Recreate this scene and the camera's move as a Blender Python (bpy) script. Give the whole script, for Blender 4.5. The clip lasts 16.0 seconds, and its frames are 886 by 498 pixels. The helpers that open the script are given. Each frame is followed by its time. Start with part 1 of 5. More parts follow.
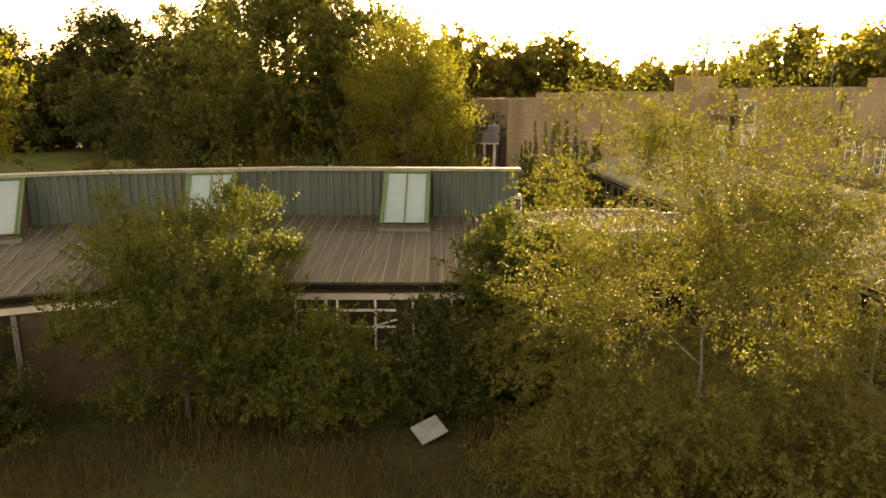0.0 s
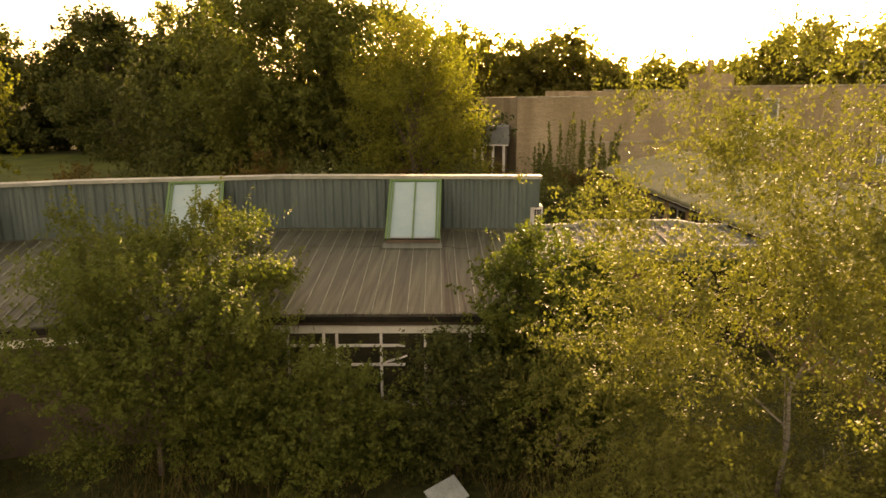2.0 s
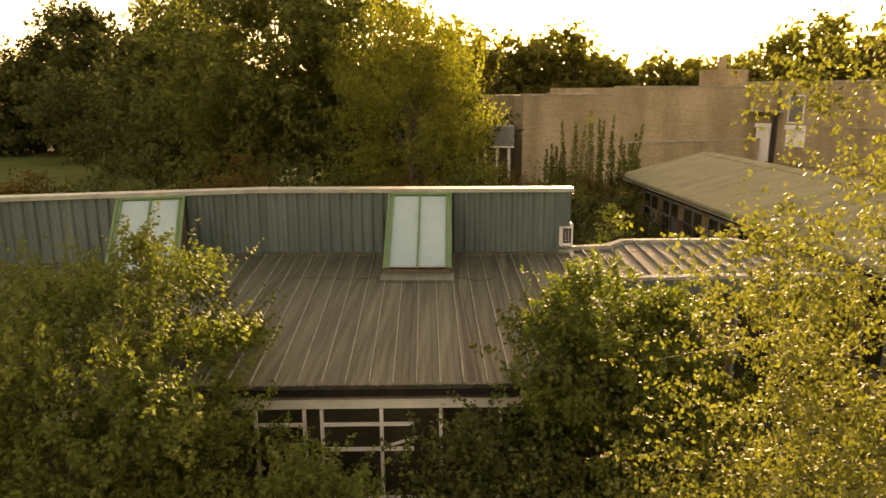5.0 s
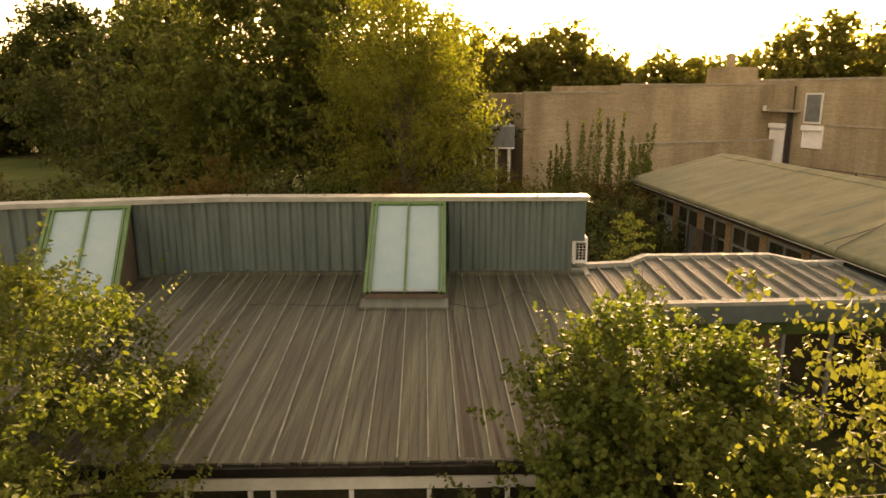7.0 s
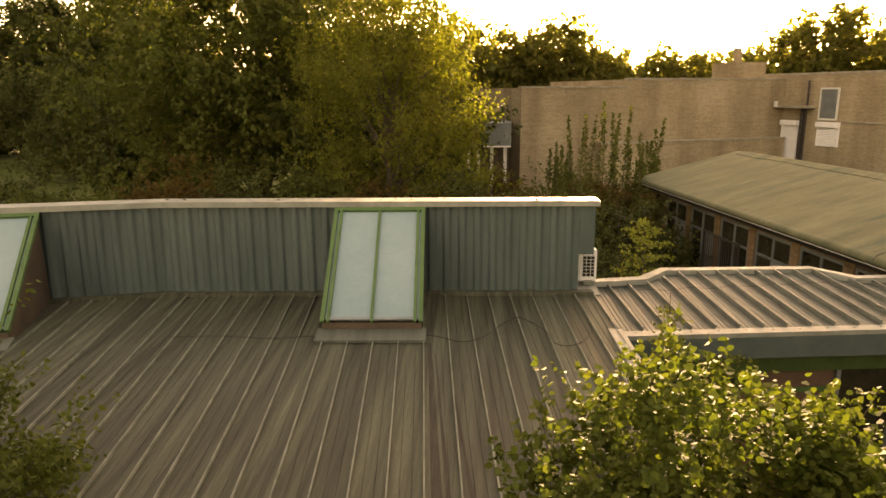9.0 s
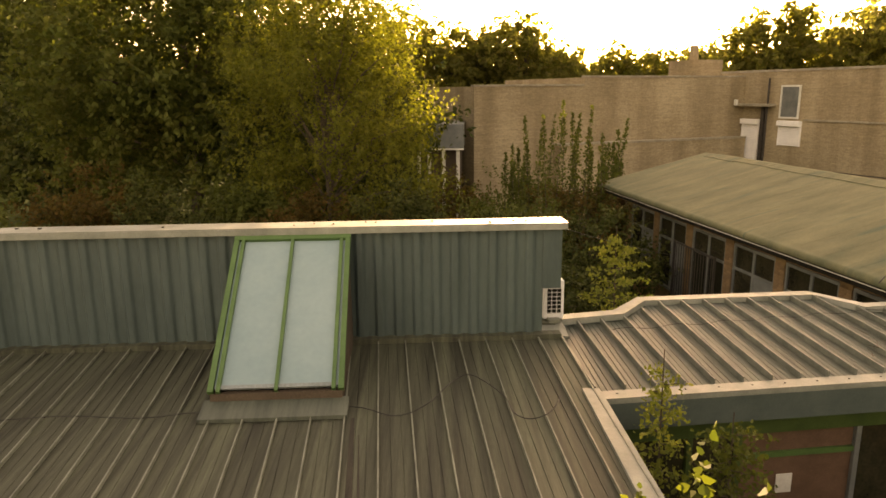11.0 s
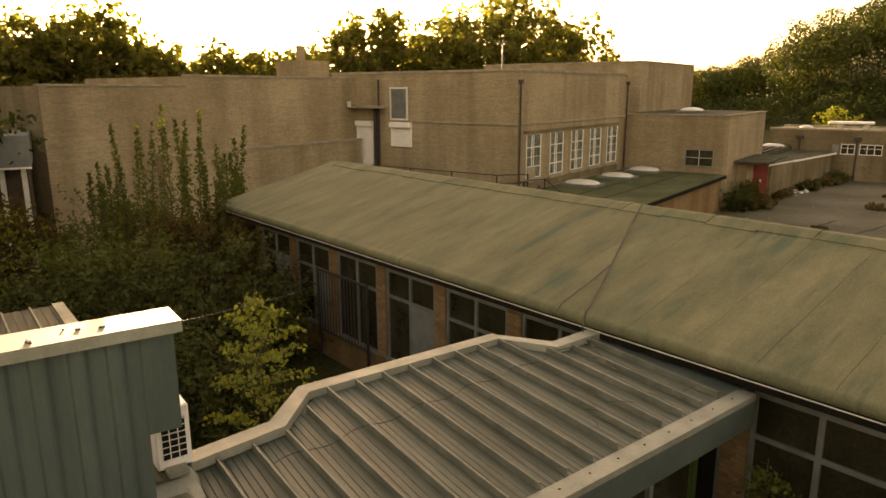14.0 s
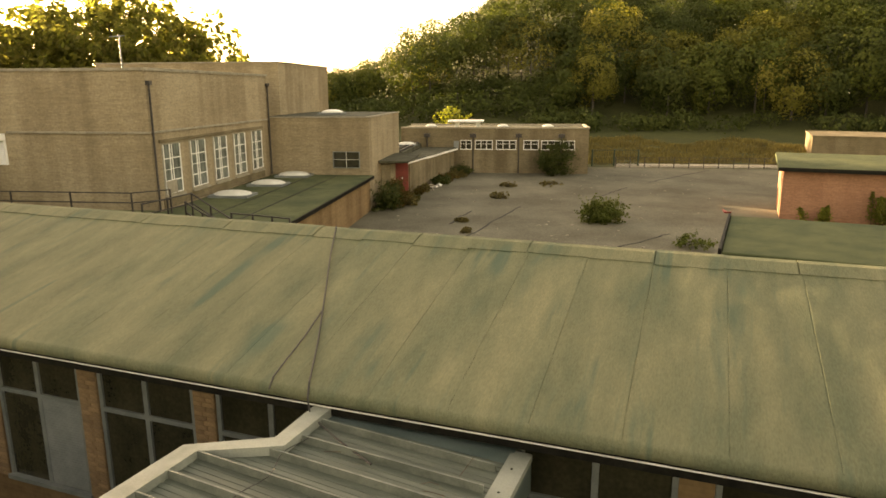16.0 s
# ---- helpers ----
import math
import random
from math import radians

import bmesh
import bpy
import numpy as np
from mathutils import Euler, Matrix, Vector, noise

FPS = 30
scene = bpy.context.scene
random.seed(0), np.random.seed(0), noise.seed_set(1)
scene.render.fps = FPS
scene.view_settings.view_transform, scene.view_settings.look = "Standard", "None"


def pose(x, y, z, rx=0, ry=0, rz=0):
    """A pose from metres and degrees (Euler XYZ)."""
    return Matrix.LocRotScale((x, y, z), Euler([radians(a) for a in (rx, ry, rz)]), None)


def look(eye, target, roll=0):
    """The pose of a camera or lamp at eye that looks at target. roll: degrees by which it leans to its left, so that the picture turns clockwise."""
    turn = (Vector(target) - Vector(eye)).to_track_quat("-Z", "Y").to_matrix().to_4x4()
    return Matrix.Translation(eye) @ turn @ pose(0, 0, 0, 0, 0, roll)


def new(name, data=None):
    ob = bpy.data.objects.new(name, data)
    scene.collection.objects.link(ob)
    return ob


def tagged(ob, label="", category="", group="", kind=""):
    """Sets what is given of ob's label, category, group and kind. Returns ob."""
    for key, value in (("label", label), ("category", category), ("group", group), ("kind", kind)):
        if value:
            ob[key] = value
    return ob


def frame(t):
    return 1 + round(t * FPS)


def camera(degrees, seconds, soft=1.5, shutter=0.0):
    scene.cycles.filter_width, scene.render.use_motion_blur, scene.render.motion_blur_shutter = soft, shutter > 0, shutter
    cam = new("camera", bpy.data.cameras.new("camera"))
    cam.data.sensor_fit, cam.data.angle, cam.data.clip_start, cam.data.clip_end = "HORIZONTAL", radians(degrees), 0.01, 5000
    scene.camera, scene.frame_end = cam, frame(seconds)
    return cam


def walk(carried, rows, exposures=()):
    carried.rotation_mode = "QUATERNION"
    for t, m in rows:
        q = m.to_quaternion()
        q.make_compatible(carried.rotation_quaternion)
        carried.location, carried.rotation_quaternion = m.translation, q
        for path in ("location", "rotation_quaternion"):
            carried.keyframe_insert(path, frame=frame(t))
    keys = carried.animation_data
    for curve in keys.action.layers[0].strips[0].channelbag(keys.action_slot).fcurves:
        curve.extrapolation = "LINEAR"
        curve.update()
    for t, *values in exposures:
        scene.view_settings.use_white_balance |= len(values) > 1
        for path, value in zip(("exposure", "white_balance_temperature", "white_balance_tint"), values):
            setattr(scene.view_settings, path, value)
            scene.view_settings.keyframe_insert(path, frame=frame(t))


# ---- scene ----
cam = camera(65.7, 16.0, soft=1.6)
PATH = [
    (0, (-1.346, -25.288, 7.705), (-1.456, -23.341, 7.259), 0.1),
    (0.5, (-1.338, -24.627, 7.713), (-1.449, -22.68, 7.267), 0.1),
    (1, (-1.424, -23.974, 7.703), (-1.536, -22.028, 7.256), 0.0),
    (1.5, (-1.607, -23.301, 7.702), (-1.72, -21.355, 7.254), -0.0),
    (2, (-1.848, -22.607, 7.698), (-1.963, -20.661, 7.249), -0.1),
    (2.5, (-2.077, -21.936, 7.693), (-2.191, -19.991, 7.243), -0.1),
    (3, (-2.246, -21.256, 7.683), (-2.359, -19.31, 7.234), -0.2),
    (3.5, (-2.381, -20.593, 7.683), (-2.493, -18.647, 7.233), -0.1),
    (4, (-2.472, -19.926, 7.694), (-2.575, -17.98, 7.242), -0.2),
    (6.5, (-2.613, -16.442, 7.34), (-2.7, -14.495, 6.891), -0.2),
    (7, (-2.593, -15.768, 7.339), (-2.679, -13.821, 6.891), -0.2),
    (7.5, (-2.543, -15.073, 7.268), (-2.629, -13.126, 6.82), -0.2),
    (8, (-2.483, -14.376, 7.127), (-2.569, -12.429, 6.68), -0.2),
    (10.5, (-2.138, -10.988, 6.947), (-2.16, -9.039, 6.502), -0.5),
    (11, (-2.048, -10.344, 6.943), (-2.006, -8.395, 6.496), -0.5),
    (11.5, (-1.946, -9.68, 6.949), (-1.754, -7.74, 6.501), -0.4),
    (12, (-1.825, -9.016, 6.928), (-1.511, -7.092, 6.48), -0.4),
    (12.5, (-1.679, -8.343, 6.903), (-1.178, -6.459, 6.453), -0.3),
    (13, (-1.517, -7.664, 6.906), (-0.853, -5.832, 6.455), -0.3),
    (13.5, (-1.322, -7.004, 6.953), (-0.489, -5.242, 6.501), -0.2),
    (14, (-1.099, -6.347, 6.991), (-0.05, -4.706, 6.539), -0.2),
    (14.5, (-0.843, -5.687, 6.993), (0.443, -4.223, 6.543), -0.2),
    (15, (-0.518, -5.072, 7.004), (0.973, -3.818, 6.554), -0.2),
    (15.5, (-0.137, -4.443, 7.011), (1.529, -3.433, 6.561), -0.1),
    (16, (0.27, -3.858, 7.043), (1.996, -2.955, 6.591), -0.2),
]
EXPOSURES = [(0.0, 2.74, 15500, 33), (12.5, 2.72, 15500, 33), (13.5, 2.48, 15500, 32), (14.5, 2.22, 15000, 28), (15.0, 2.25, 14500, 26), (15.5, 2.65, 13500, 22), (16.0, 2.88, 13000, 20)]
walk(cam, [(t, look(eye, target, roll)) for t, eye, target, roll in PATH], EXPOSURES)

# ---------------------------------------------------------------- light
SUN_AZ, SUN_EL = 13.3, 5.8
world = bpy.data.worlds.new("world")
scene.world = world
world.use_nodes = True
wn = world.node_tree.nodes
sky = wn.new("ShaderNodeTexSky")
sky.sky_type = "NISHITA"
sky.sun_disc = False
sky.sun_elevation = radians(SUN_EL)
sky.sun_rotation = radians(SUN_AZ)
sky.altitude, sky.air_density, sky.dust_density, sky.ozone_density = 100, 1.0, 1.6, 1.0
wn["Background"].inputs["Strength"].default_value = 0.15
haze = wn.new("ShaderNodeHueSaturation")
haze.inputs["Saturation"].default_value = 0.6
world.node_tree.links.new(sky.outputs[0], haze.inputs["Color"])
world.node_tree.links.new(haze.outputs[0], wn["Background"].inputs["Color"])
sun = new("sun", bpy.data.lights.new("sun", "SUN"))
sun.data.energy, sun.data.angle, sun.data.color = 5.0, radians(0.6), (1.0, 0.92, 0.76)
sdir = Vector((math.sin(radians(SUN_AZ)) * math.cos(radians(SUN_EL)), math.cos(radians(SUN_AZ)) * math.cos(radians(SUN_EL)), math.sin(radians(SUN_EL))))
sun.matrix_world = look(sdir * 60, (0, 0, 0))

# ---------------------------------------------------------------- materials


def mat(name, c1, c2, scale=4.0, rough=0.8, metal=0.0, bump=0.2, fine=60.0, spread=0.15, c3=None, stain=0.8, stretch=(1, 1, 1), coords="Object", island=0.0, objrand=0.0):
    """A surface with two scales of variation: large stains between c1 and c2 (and c3), fine grain and bump."""
    m = bpy.data.materials.new(name)
    m.use_nodes = True
    nt = m.node_tree
    n, l = nt.nodes, nt.links
    b = n["Principled BSDF"]
    tc = n.new("ShaderNodeTexCoord")
    mp = n.new("ShaderNodeMapping")
    mp.inputs["Scale"].default_value = stretch
    if coords == "World":
        geo = n.new("ShaderNodeNewGeometry")
        l.new(geo.outputs["Position"], mp.inputs[0])
    else:
        l.new(tc.outputs[coords], mp.inputs[0])
    big = n.new("ShaderNodeTexNoise")
    big.inputs["Scale"].default_value, big.inputs["Detail"].default_value, big.inputs["Roughness"].default_value = scale, 6, 0.65
    l.new(mp.outputs[0], big.inputs["Vector"])
    ramp = n.new("ShaderNodeValToRGB")
    ramp.color_ramp.elements[0].position, ramp.color_ramp.elements[1].position = 0.35, 0.35 + 0.35 * stain
    ramp.color_ramp.elements[0].color, ramp.color_ramp.elements[1].color = (*c1, 1), (*c2, 1)
    if c3:
        e = ramp.color_ramp.elements.new(0.85)
        e.color = (*c3, 1)
    l.new(big.outputs["Fac"], ramp.inputs[0])
    small = n.new("ShaderNodeTexNoise")
    small.inputs["Scale"].default_value, small.inputs["Detail"].default_value = fine, 4
    l.new(mp.outputs[0], small.inputs["Vector"])
    rng = n.new("ShaderNodeMapRange")
    rng.inputs["From Min"].default_value, rng.inputs["From Max"].default_value = 0.3, 0.7
    rng.inputs["To Min"].default_value, rng.inputs["To Max"].default_value = 1 - spread, 1 + spread
    l.new(small.outputs["Fac"], rng.inputs["Value"])
    mul = n.new("ShaderNodeVectorMath")
    mul.operation = "SCALE"
    l.new(ramp.outputs[0], mul.inputs[0])
    l.new(rng.outputs[0], mul.inputs["Scale"])
    col = mul.outputs[0]
    for amount, kind in ((island, "island"), (objrand, "object")):
        if not amount:
            continue
        src = n.new("ShaderNodeNewGeometry") if kind == "island" else n.new("ShaderNodeObjectInfo")
        out = src.outputs["Random Per Island"] if kind == "island" else src.outputs["Random"]
        r2 = n.new("ShaderNodeMapRange")
        r2.inputs["To Min"].default_value, r2.inputs["To Max"].default_value = 1 - amount, 1 + amount
        l.new(out, r2.inputs["Value"])
        m2 = n.new("ShaderNodeVectorMath")
        m2.operation = "SCALE"
        l.new(col, m2.inputs[0])
        l.new(r2.outputs[0], m2.inputs["Scale"])
        col = m2.outputs[0]
    l.new(col, b.inputs["Base Color"])
    b.inputs["Roughness"].default_value, b.inputs["Metallic"].default_value = rough, metal
    if bump:
        bp = n.new("ShaderNodeBump")
        bp.inputs["Strength"].default_value, bp.inputs["Distance"].default_value = bump, 0.02
        l.new(small.outputs["Fac"], bp.inputs["Height"])
        l.new(bp.outputs[0], b.inputs["Normal"])
    return m


def leaf_mat(name, c1, c2, c3, transl=0.5, patch=0.45, vary=0.55):
    """Leaves: each one its own tint between three colours, and light passing through."""
    m = bpy.data.materials.new(name)
    m.use_nodes = True
    nt = m.node_tree
    n, l = nt.nodes, nt.links
    b = n["Principled BSDF"]
    geo = n.new("ShaderNodeNewGeometry")
    tc = n.new("ShaderNodeTexCoord")
    no = n.new("ShaderNodeTexNoise")
    no.inputs["Scale"].default_value = patch
    l.new(tc.outputs["Object"], no.inputs["Vector"])
    mix = n.new("ShaderNodeMath")
    mix.operation = "MULTIPLY_ADD"
    mix.inputs[1].default_value, mix.inputs[2].default_value = vary, 0.26 - 0.5 * vary - 0.5 * (0.55 - vary)
    l.new(geo.outputs["Random Per Island"], mix.inputs[0])
    add = n.new("ShaderNodeMath")
    add.operation = "MULTIPLY_ADD"
    add.inputs[1].default_value = 0.5 + 1.2 * (0.55 - vary)
    l.new(no.outputs["Fac"], add.inputs[0])
    l.new(mix.outputs[0], add.inputs[2])
    ramp = n.new("ShaderNodeValToRGB")
    ramp.color_ramp.elements[0].color, ramp.color_ramp.elements[1].color = (*c1, 1), (*c3, 1)
    ramp.color_ramp.elements[0].position, ramp.color_ramp.elements[1].position = 0.15, 0.95
    ramp.color_ramp.elements.new(0.5).color = (*c2, 1)
    l.new(add.outputs[0], ramp.inputs[0])
    l.new(ramp.outputs[0], b.inputs["Base Color"])
    b.inputs["Roughness"].default_value = 0.72
    b.inputs["Specular IOR Level"].default_value = 0.12
    tr = n.new("ShaderNodeBsdfTranslucent")
    warm = n.new("ShaderNodeVectorMath")
    warm.operation = "MULTIPLY"
    warm.inputs[1].default_value = (1.2, 1.3, 0.75)
    l.new(ramp.outputs[0], warm.inputs[0])
    l.new(warm.outputs[0], tr.inputs["Color"])
    ms = n.new("ShaderNodeMixShader")
    ms.inputs[0].default_value = transl
    l.new(b.outputs[0], ms.inputs[1])
    l.new(tr.outputs[0], ms.inputs[2])
    l.new(ms.outputs[0], n["Material Output"].inputs["Surface"])
    return m


def brick_mat(name, c1, c2, mortar, scale=1.0, soot=(0.74, 0.72, 0.7)):
    """Brickwork seen from afar: courses 75 mm high, with weather stains running down."""
    m = mat(name, c1, c2, 0.35, 0.9, 0, 0.25, 9.0, 0.12, stain=1.0)
    nt = m.node_tree
    n, l = nt.nodes, nt.links
    b = n["Principled BSDF"]
    base = b.inputs["Base Color"].links[0].from_socket
    geo = n.new("ShaderNodeNewGeometry")
    tc = n.new("ShaderNodeTexCoord")
    sep = n.new("ShaderNodeSeparateXYZ")
    l.new(tc.outputs["Object"], sep.inputs[0])
    addx = n.new("ShaderNodeMath")
    l.new(sep.outputs[0], addx.inputs[0])
    l.new(sep.outputs[1], addx.inputs[1])
    comb = n.new("ShaderNodeCombineXYZ")
    l.new(addx.outputs[0], comb.inputs[0])
    l.new(sep.outputs[2], comb.inputs[1])
    br = n.new("ShaderNodeTexBrick")
    br.inputs["Scale"].default_value = 1.0
    br.inputs["Brick Width"].default_value, br.inputs["Row Height"].default_value = 0.225 * scale, 0.075 * scale
    br.inputs["Mortar Size"].default_value = 0.006 * scale
    br.inputs["Color1"].default_value, br.inputs["Color2"].default_value, br.inputs["Mortar"].default_value = (0.88, 0.87, 0.86, 1), (1.1, 1.08, 1.04, 1), (*mortar, 1)
    br.inputs["Bias"].default_value = -0.1
    l.new(comb.outputs[0], br.inputs["Vector"])
    mul = n.new("ShaderNodeVectorMath")
    mul.operation = "MULTIPLY"
    l.new(base, mul.inputs[0])
    l.new(br.outputs["Color"], mul.inputs[1])
    # streaks of rain and soot
    mp = n.new("ShaderNodeMapping")
    mp.inputs["Scale"].default_value = (0.7, 0.7, 0.06)
    l.new(tc.outputs["Object"], mp.inputs[0])
    st = n.new("ShaderNodeTexNoise")
    st.inputs["Scale"].default_value, st.inputs["Detail"].default_value = 1.0, 5
    l.new(mp.outputs[0], st.inputs["Vector"])
    rp = n.new("ShaderNodeValToRGB")
    rp.color_ramp.elements[0].position, rp.color_ramp.elements[1].position = 0.36, 0.58
    rp.color_ramp.elements[0].color, rp.color_ramp.elements[1].color = (*soot, 1), (1, 1, 1, 1)
    l.new(st.outputs["Fac"], rp.inputs[0])
    # courses of slightly different firing
    mc = n.new("ShaderNodeMapping")
    mc.inputs["Scale"].default_value = (0.5, 0.5, 9.0)
    l.new(tc.outputs["Object"], mc.inputs[0])
    cn = n.new("ShaderNodeTexNoise")
    cn.inputs["Scale"].default_value, cn.inputs["Detail"].default_value = 1.0, 4
    l.new(mc.outputs[0], cn.inputs["Vector"])
    cr = n.new("ShaderNodeValToRGB")
    cr.color_ramp.elements[0].position, cr.color_ramp.elements[1].position = 0.34, 0.66
    cr.color_ramp.elements[0].color, cr.color_ramp.elements[1].color = (0.93, 0.925, 0.915, 1), (1.05, 1.05, 1.05, 1)
    l.new(cn.outputs["Fac"], cr.inputs[0])
    m0 = n.new("ShaderNodeVectorMath")
    m0.operation = "MULTIPLY"
    l.new(mul.outputs[0], m0.inputs[0])
    l.new(cr.outputs[0], m0.inputs[1])
    mul = m0
    m2 = n.new("ShaderNodeVectorMath")
    m2.operation = "MULTIPLY"
    l.new(mul.outputs[0], m2.inputs[0])
    l.new(rp.outputs[0], m2.inputs[1])
    l.new(m2.outputs[0], b.inputs["Base Color"])
    return m


M_ROOF = mat("roof_metal", (0.024, 0.026, 0.017), (0.082, 0.094, 0.062), 1.1, 0.75, 0.0, 0.10, 26, 0.24, c3=(0.165, 0.185, 0.13), stretch=(8.5, 0.26, 1), objrand=0.18, stain=0.95)
M_RIB = mat("roof_seam", (0.115, 0.13, 0.103), (0.22, 0.24, 0.195), 3, 0.6, 0.1, 0.05, 40, 0.1)
M_LINK = mat("link_roof_metal", (0.054, 0.069, 0.055), (0.108, 0.127, 0.103), 1.4, 0.6, 0.05, 0.06, 30, 0.14, c3=(0.148, 0.168, 0.136), stretch=(7, 0.5, 1), objrand=0.10, stain=1.0)
M_LINKRIB = mat("link_seam_metal", (0.09, 0.105, 0.09), (0.165, 0.182, 0.155), 3, 0.6, 0.1, 0.05, 40, 0.1)
M_COPING = mat("coping_metal", (0.16, 0.178, 0.155), (0.265, 0.285, 0.25), 1.6, 0.6, 0.05, 0.08, 50, 0.10)
M_BLUE = mat("blue_cladding", (0.041, 0.069, 0.068), (0.066, 0.103, 0.099), 1.3, 0.55, 0.05, 0.06, 30, 0.08, c3=(0.10, 0.13, 0.118), stretch=(1, 1, 0.25))
M_FASCIA = mat("grey_fascia", (0.052, 0.08, 0.076), (0.084, 0.116, 0.109), 1.2, 0.5, 0.1, 0.05, 40, 0.07)
M_GREEN = mat("green_paint", (0.042, 0.115, 0.035), (0.065, 0.155, 0.05), 3, 0.5, 0, 0.08, 50, 0.12)
M_DKGREEN = mat("dark_green_paint", (0.03, 0.07, 0.015), (0.05, 0.10, 0.025), 3, 0.6, 0, 0.08, 50, 0.12)
M_GLAZE = mat("milky_glazing", (0.18, 0.295, 0.32), (0.23, 0.345, 0.365), 0.8, 0.3, 0, 0.02, 14, 0.03)
M_WHITE = mat("white_paint", (0.62, 0.61, 0.57), (0.78, 0.77, 0.73), 3, 0.55, 0, 0.06, 50, 0.07)
M_SHUTTER = mat("shutter_white", (0.72, 0.73, 0.73), (0.82, 0.82, 0.81), 2, 0.45, 0.05, 0.04, 40, 0.04)
# gutter black; on soffits and deck edge it holds the eaves' shade
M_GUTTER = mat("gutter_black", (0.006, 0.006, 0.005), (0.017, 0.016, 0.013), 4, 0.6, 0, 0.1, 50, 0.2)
M_GUTTER.node_tree.nodes["Principled BSDF"].inputs["Specular IOR Level"].default_value = 0.08
M_DARKWALL = mat("brown_wall", (0.05, 0.035, 0.025), (0.09, 0.065, 0.045), 1.2, 0.85, 0, 0.2, 40, 0.2)
# the warm blotches in the pane colour stand in for reflections
M_GLASS = mat("reflection_tinted_glass", (0.022, 0.021, 0.014), (0.055, 0.05, 0.032), 1.3, 0.09, 0, 0.0, 18, 0.2, stain=1.1)
M_HALLGLASS = mat("curtained_glass", (0.018, 0.022, 0.018), (0.20, 0.225, 0.20), 2.6, 0.1, 0, 0.0, 14, 0.08, stretch=(3.0, 3.0, 0.25), stain=0.8)
M_BOARD = mat("board", (0.10, 0.055, 0.035), (0.16, 0.09, 0.06), 1.5, 0.75, 0, 0.1, 40, 0.1)
M_FELT = mat("green_felt", (0.092, 0.108, 0.07), (0.17, 0.168, 0.105), 0.8, 0.9, 0, 0.45, 30, 0.13, c3=(0.235, 0.21, 0.142), stretch=(0.5, 1.7, 1), objrand=0.03, stain=1.0)


def algae_streaks(m, tint, along, across, amount):
    """Narrow streaks of blue-green algae that run down the slope, broken up by a second, larger noise."""
    nt = m.node_tree
    bsdf = next(n for n in nt.nodes if n.type == "BSDF_PRINCIPLED")
    src = bsdf.inputs["Base Color"].links[0].from_socket
    tc, mp = nt.nodes.new("ShaderNodeTexCoord"), nt.nodes.new("ShaderNodeMapping")
    mp.inputs["Scale"].default_value = (along, across, along)
    nt.links.new(tc.outputs["Object"], mp.inputs["Vector"])
    fine, wide = nt.nodes.new("ShaderNodeTexNoise"), nt.nodes.new("ShaderNodeTexNoise")
    fine.inputs["Scale"].default_value, fine.inputs["Detail"].default_value, fine.inputs["Distortion"].default_value = 1.0, 4.0, 0.6
    wide.inputs["Scale"].default_value = 0.9
    nt.links.new(mp.outputs["Vector"], fine.inputs["Vector"])
    nt.links.new(tc.outputs["Object"], wide.inputs["Vector"])
    r1, r2, mul = nt.nodes.new("ShaderNodeMapRange"), nt.nodes.new("ShaderNodeMapRange"), nt.nodes.new("ShaderNodeMath")
    r1.inputs["From Min"].default_value, r1.inputs["From Max"].default_value = 0.54, 0.70
    r2.inputs["From Min"].default_value, r2.inputs["From Max"].default_value, r2.inputs["To Max"].default_value = 0.38, 0.62, amount
    nt.links.new(fine.outputs["Fac"], r1.inputs["Value"])
    nt.links.new(wide.outputs["Fac"], r2.inputs["Value"])
    mul.operation = "MULTIPLY"
    nt.links.new(r1.outputs["Result"], mul.inputs[0])
    nt.links.new(r2.outputs["Result"], mul.inputs[1])
    mx = nt.nodes.new("ShaderNodeMix")
    mx.data_type = "RGBA"
    nt.links.new(mul.outputs[0], mx.inputs["Factor"])
    nt.links.new(src, mx.inputs[6])
    mx.inputs[7].default_value = (*tint, 1.0)
    nt.links.new(mx.outputs[2], bsdf.inputs["Base Color"])


algae_streaks(M_FELT, (0.05, 0.09, 0.07), 0.38, 3.4, 0.75)
M_FELTDK = mat("green_felt_flat", (0.045, 0.062, 0.032), (0.092, 0.104, 0.052), 0.5, 0.92, 0, 0.3, 60, 0.15, c3=(0.14, 0.14, 0.08))
M_BITUMEN = mat("bitumen_felt", (0.04, 0.042, 0.03), (0.085, 0.085, 0.06), 0.8, 0.9, 0, 0.2, 30, 0.15)
M_BRICK = brick_mat("buff_brick", (0.275, 0.225, 0.155), (0.375, 0.315, 0.225), (0.98, 0.96, 0.92))
M_DULLBRICK = brick_mat("dull_brick", (0.15, 0.125, 0.08), (0.23, 0.19, 0.13), (0.98, 0.96, 0.92))
M_BRICKO = brick_mat("orange_brick", (0.2, 0.13, 0.072), (0.275, 0.185, 0.105), (1.0, 1.0, 1.0))
M_REDBRK = brick_mat("red_brick", (0.30, 0.155, 0.10), (0.38, 0.20, 0.135), (1.0, 1.0, 1.0), soot=(0.85, 0.84, 0.83))
M_PIERBRICK = mat("pier_brick", (0.19, 0.117, 0.065), (0.265, 0.17, 0.095), 6, 0.9, 0, 0.3, 60, 0.18, objrand=0.22)
M_STONE = mat("stone_coping", (0.22, 0.195, 0.15), (0.33, 0.30, 0.235), 1.5, 0.9, 0, 0.2, 40, 0.1)
M_FRAMEG = mat("grey_frame_paint", (0.115, 0.135, 0.135), (0.18, 0.2, 0.195), 2, 0.6, 0, 0.06, 50, 0.1)
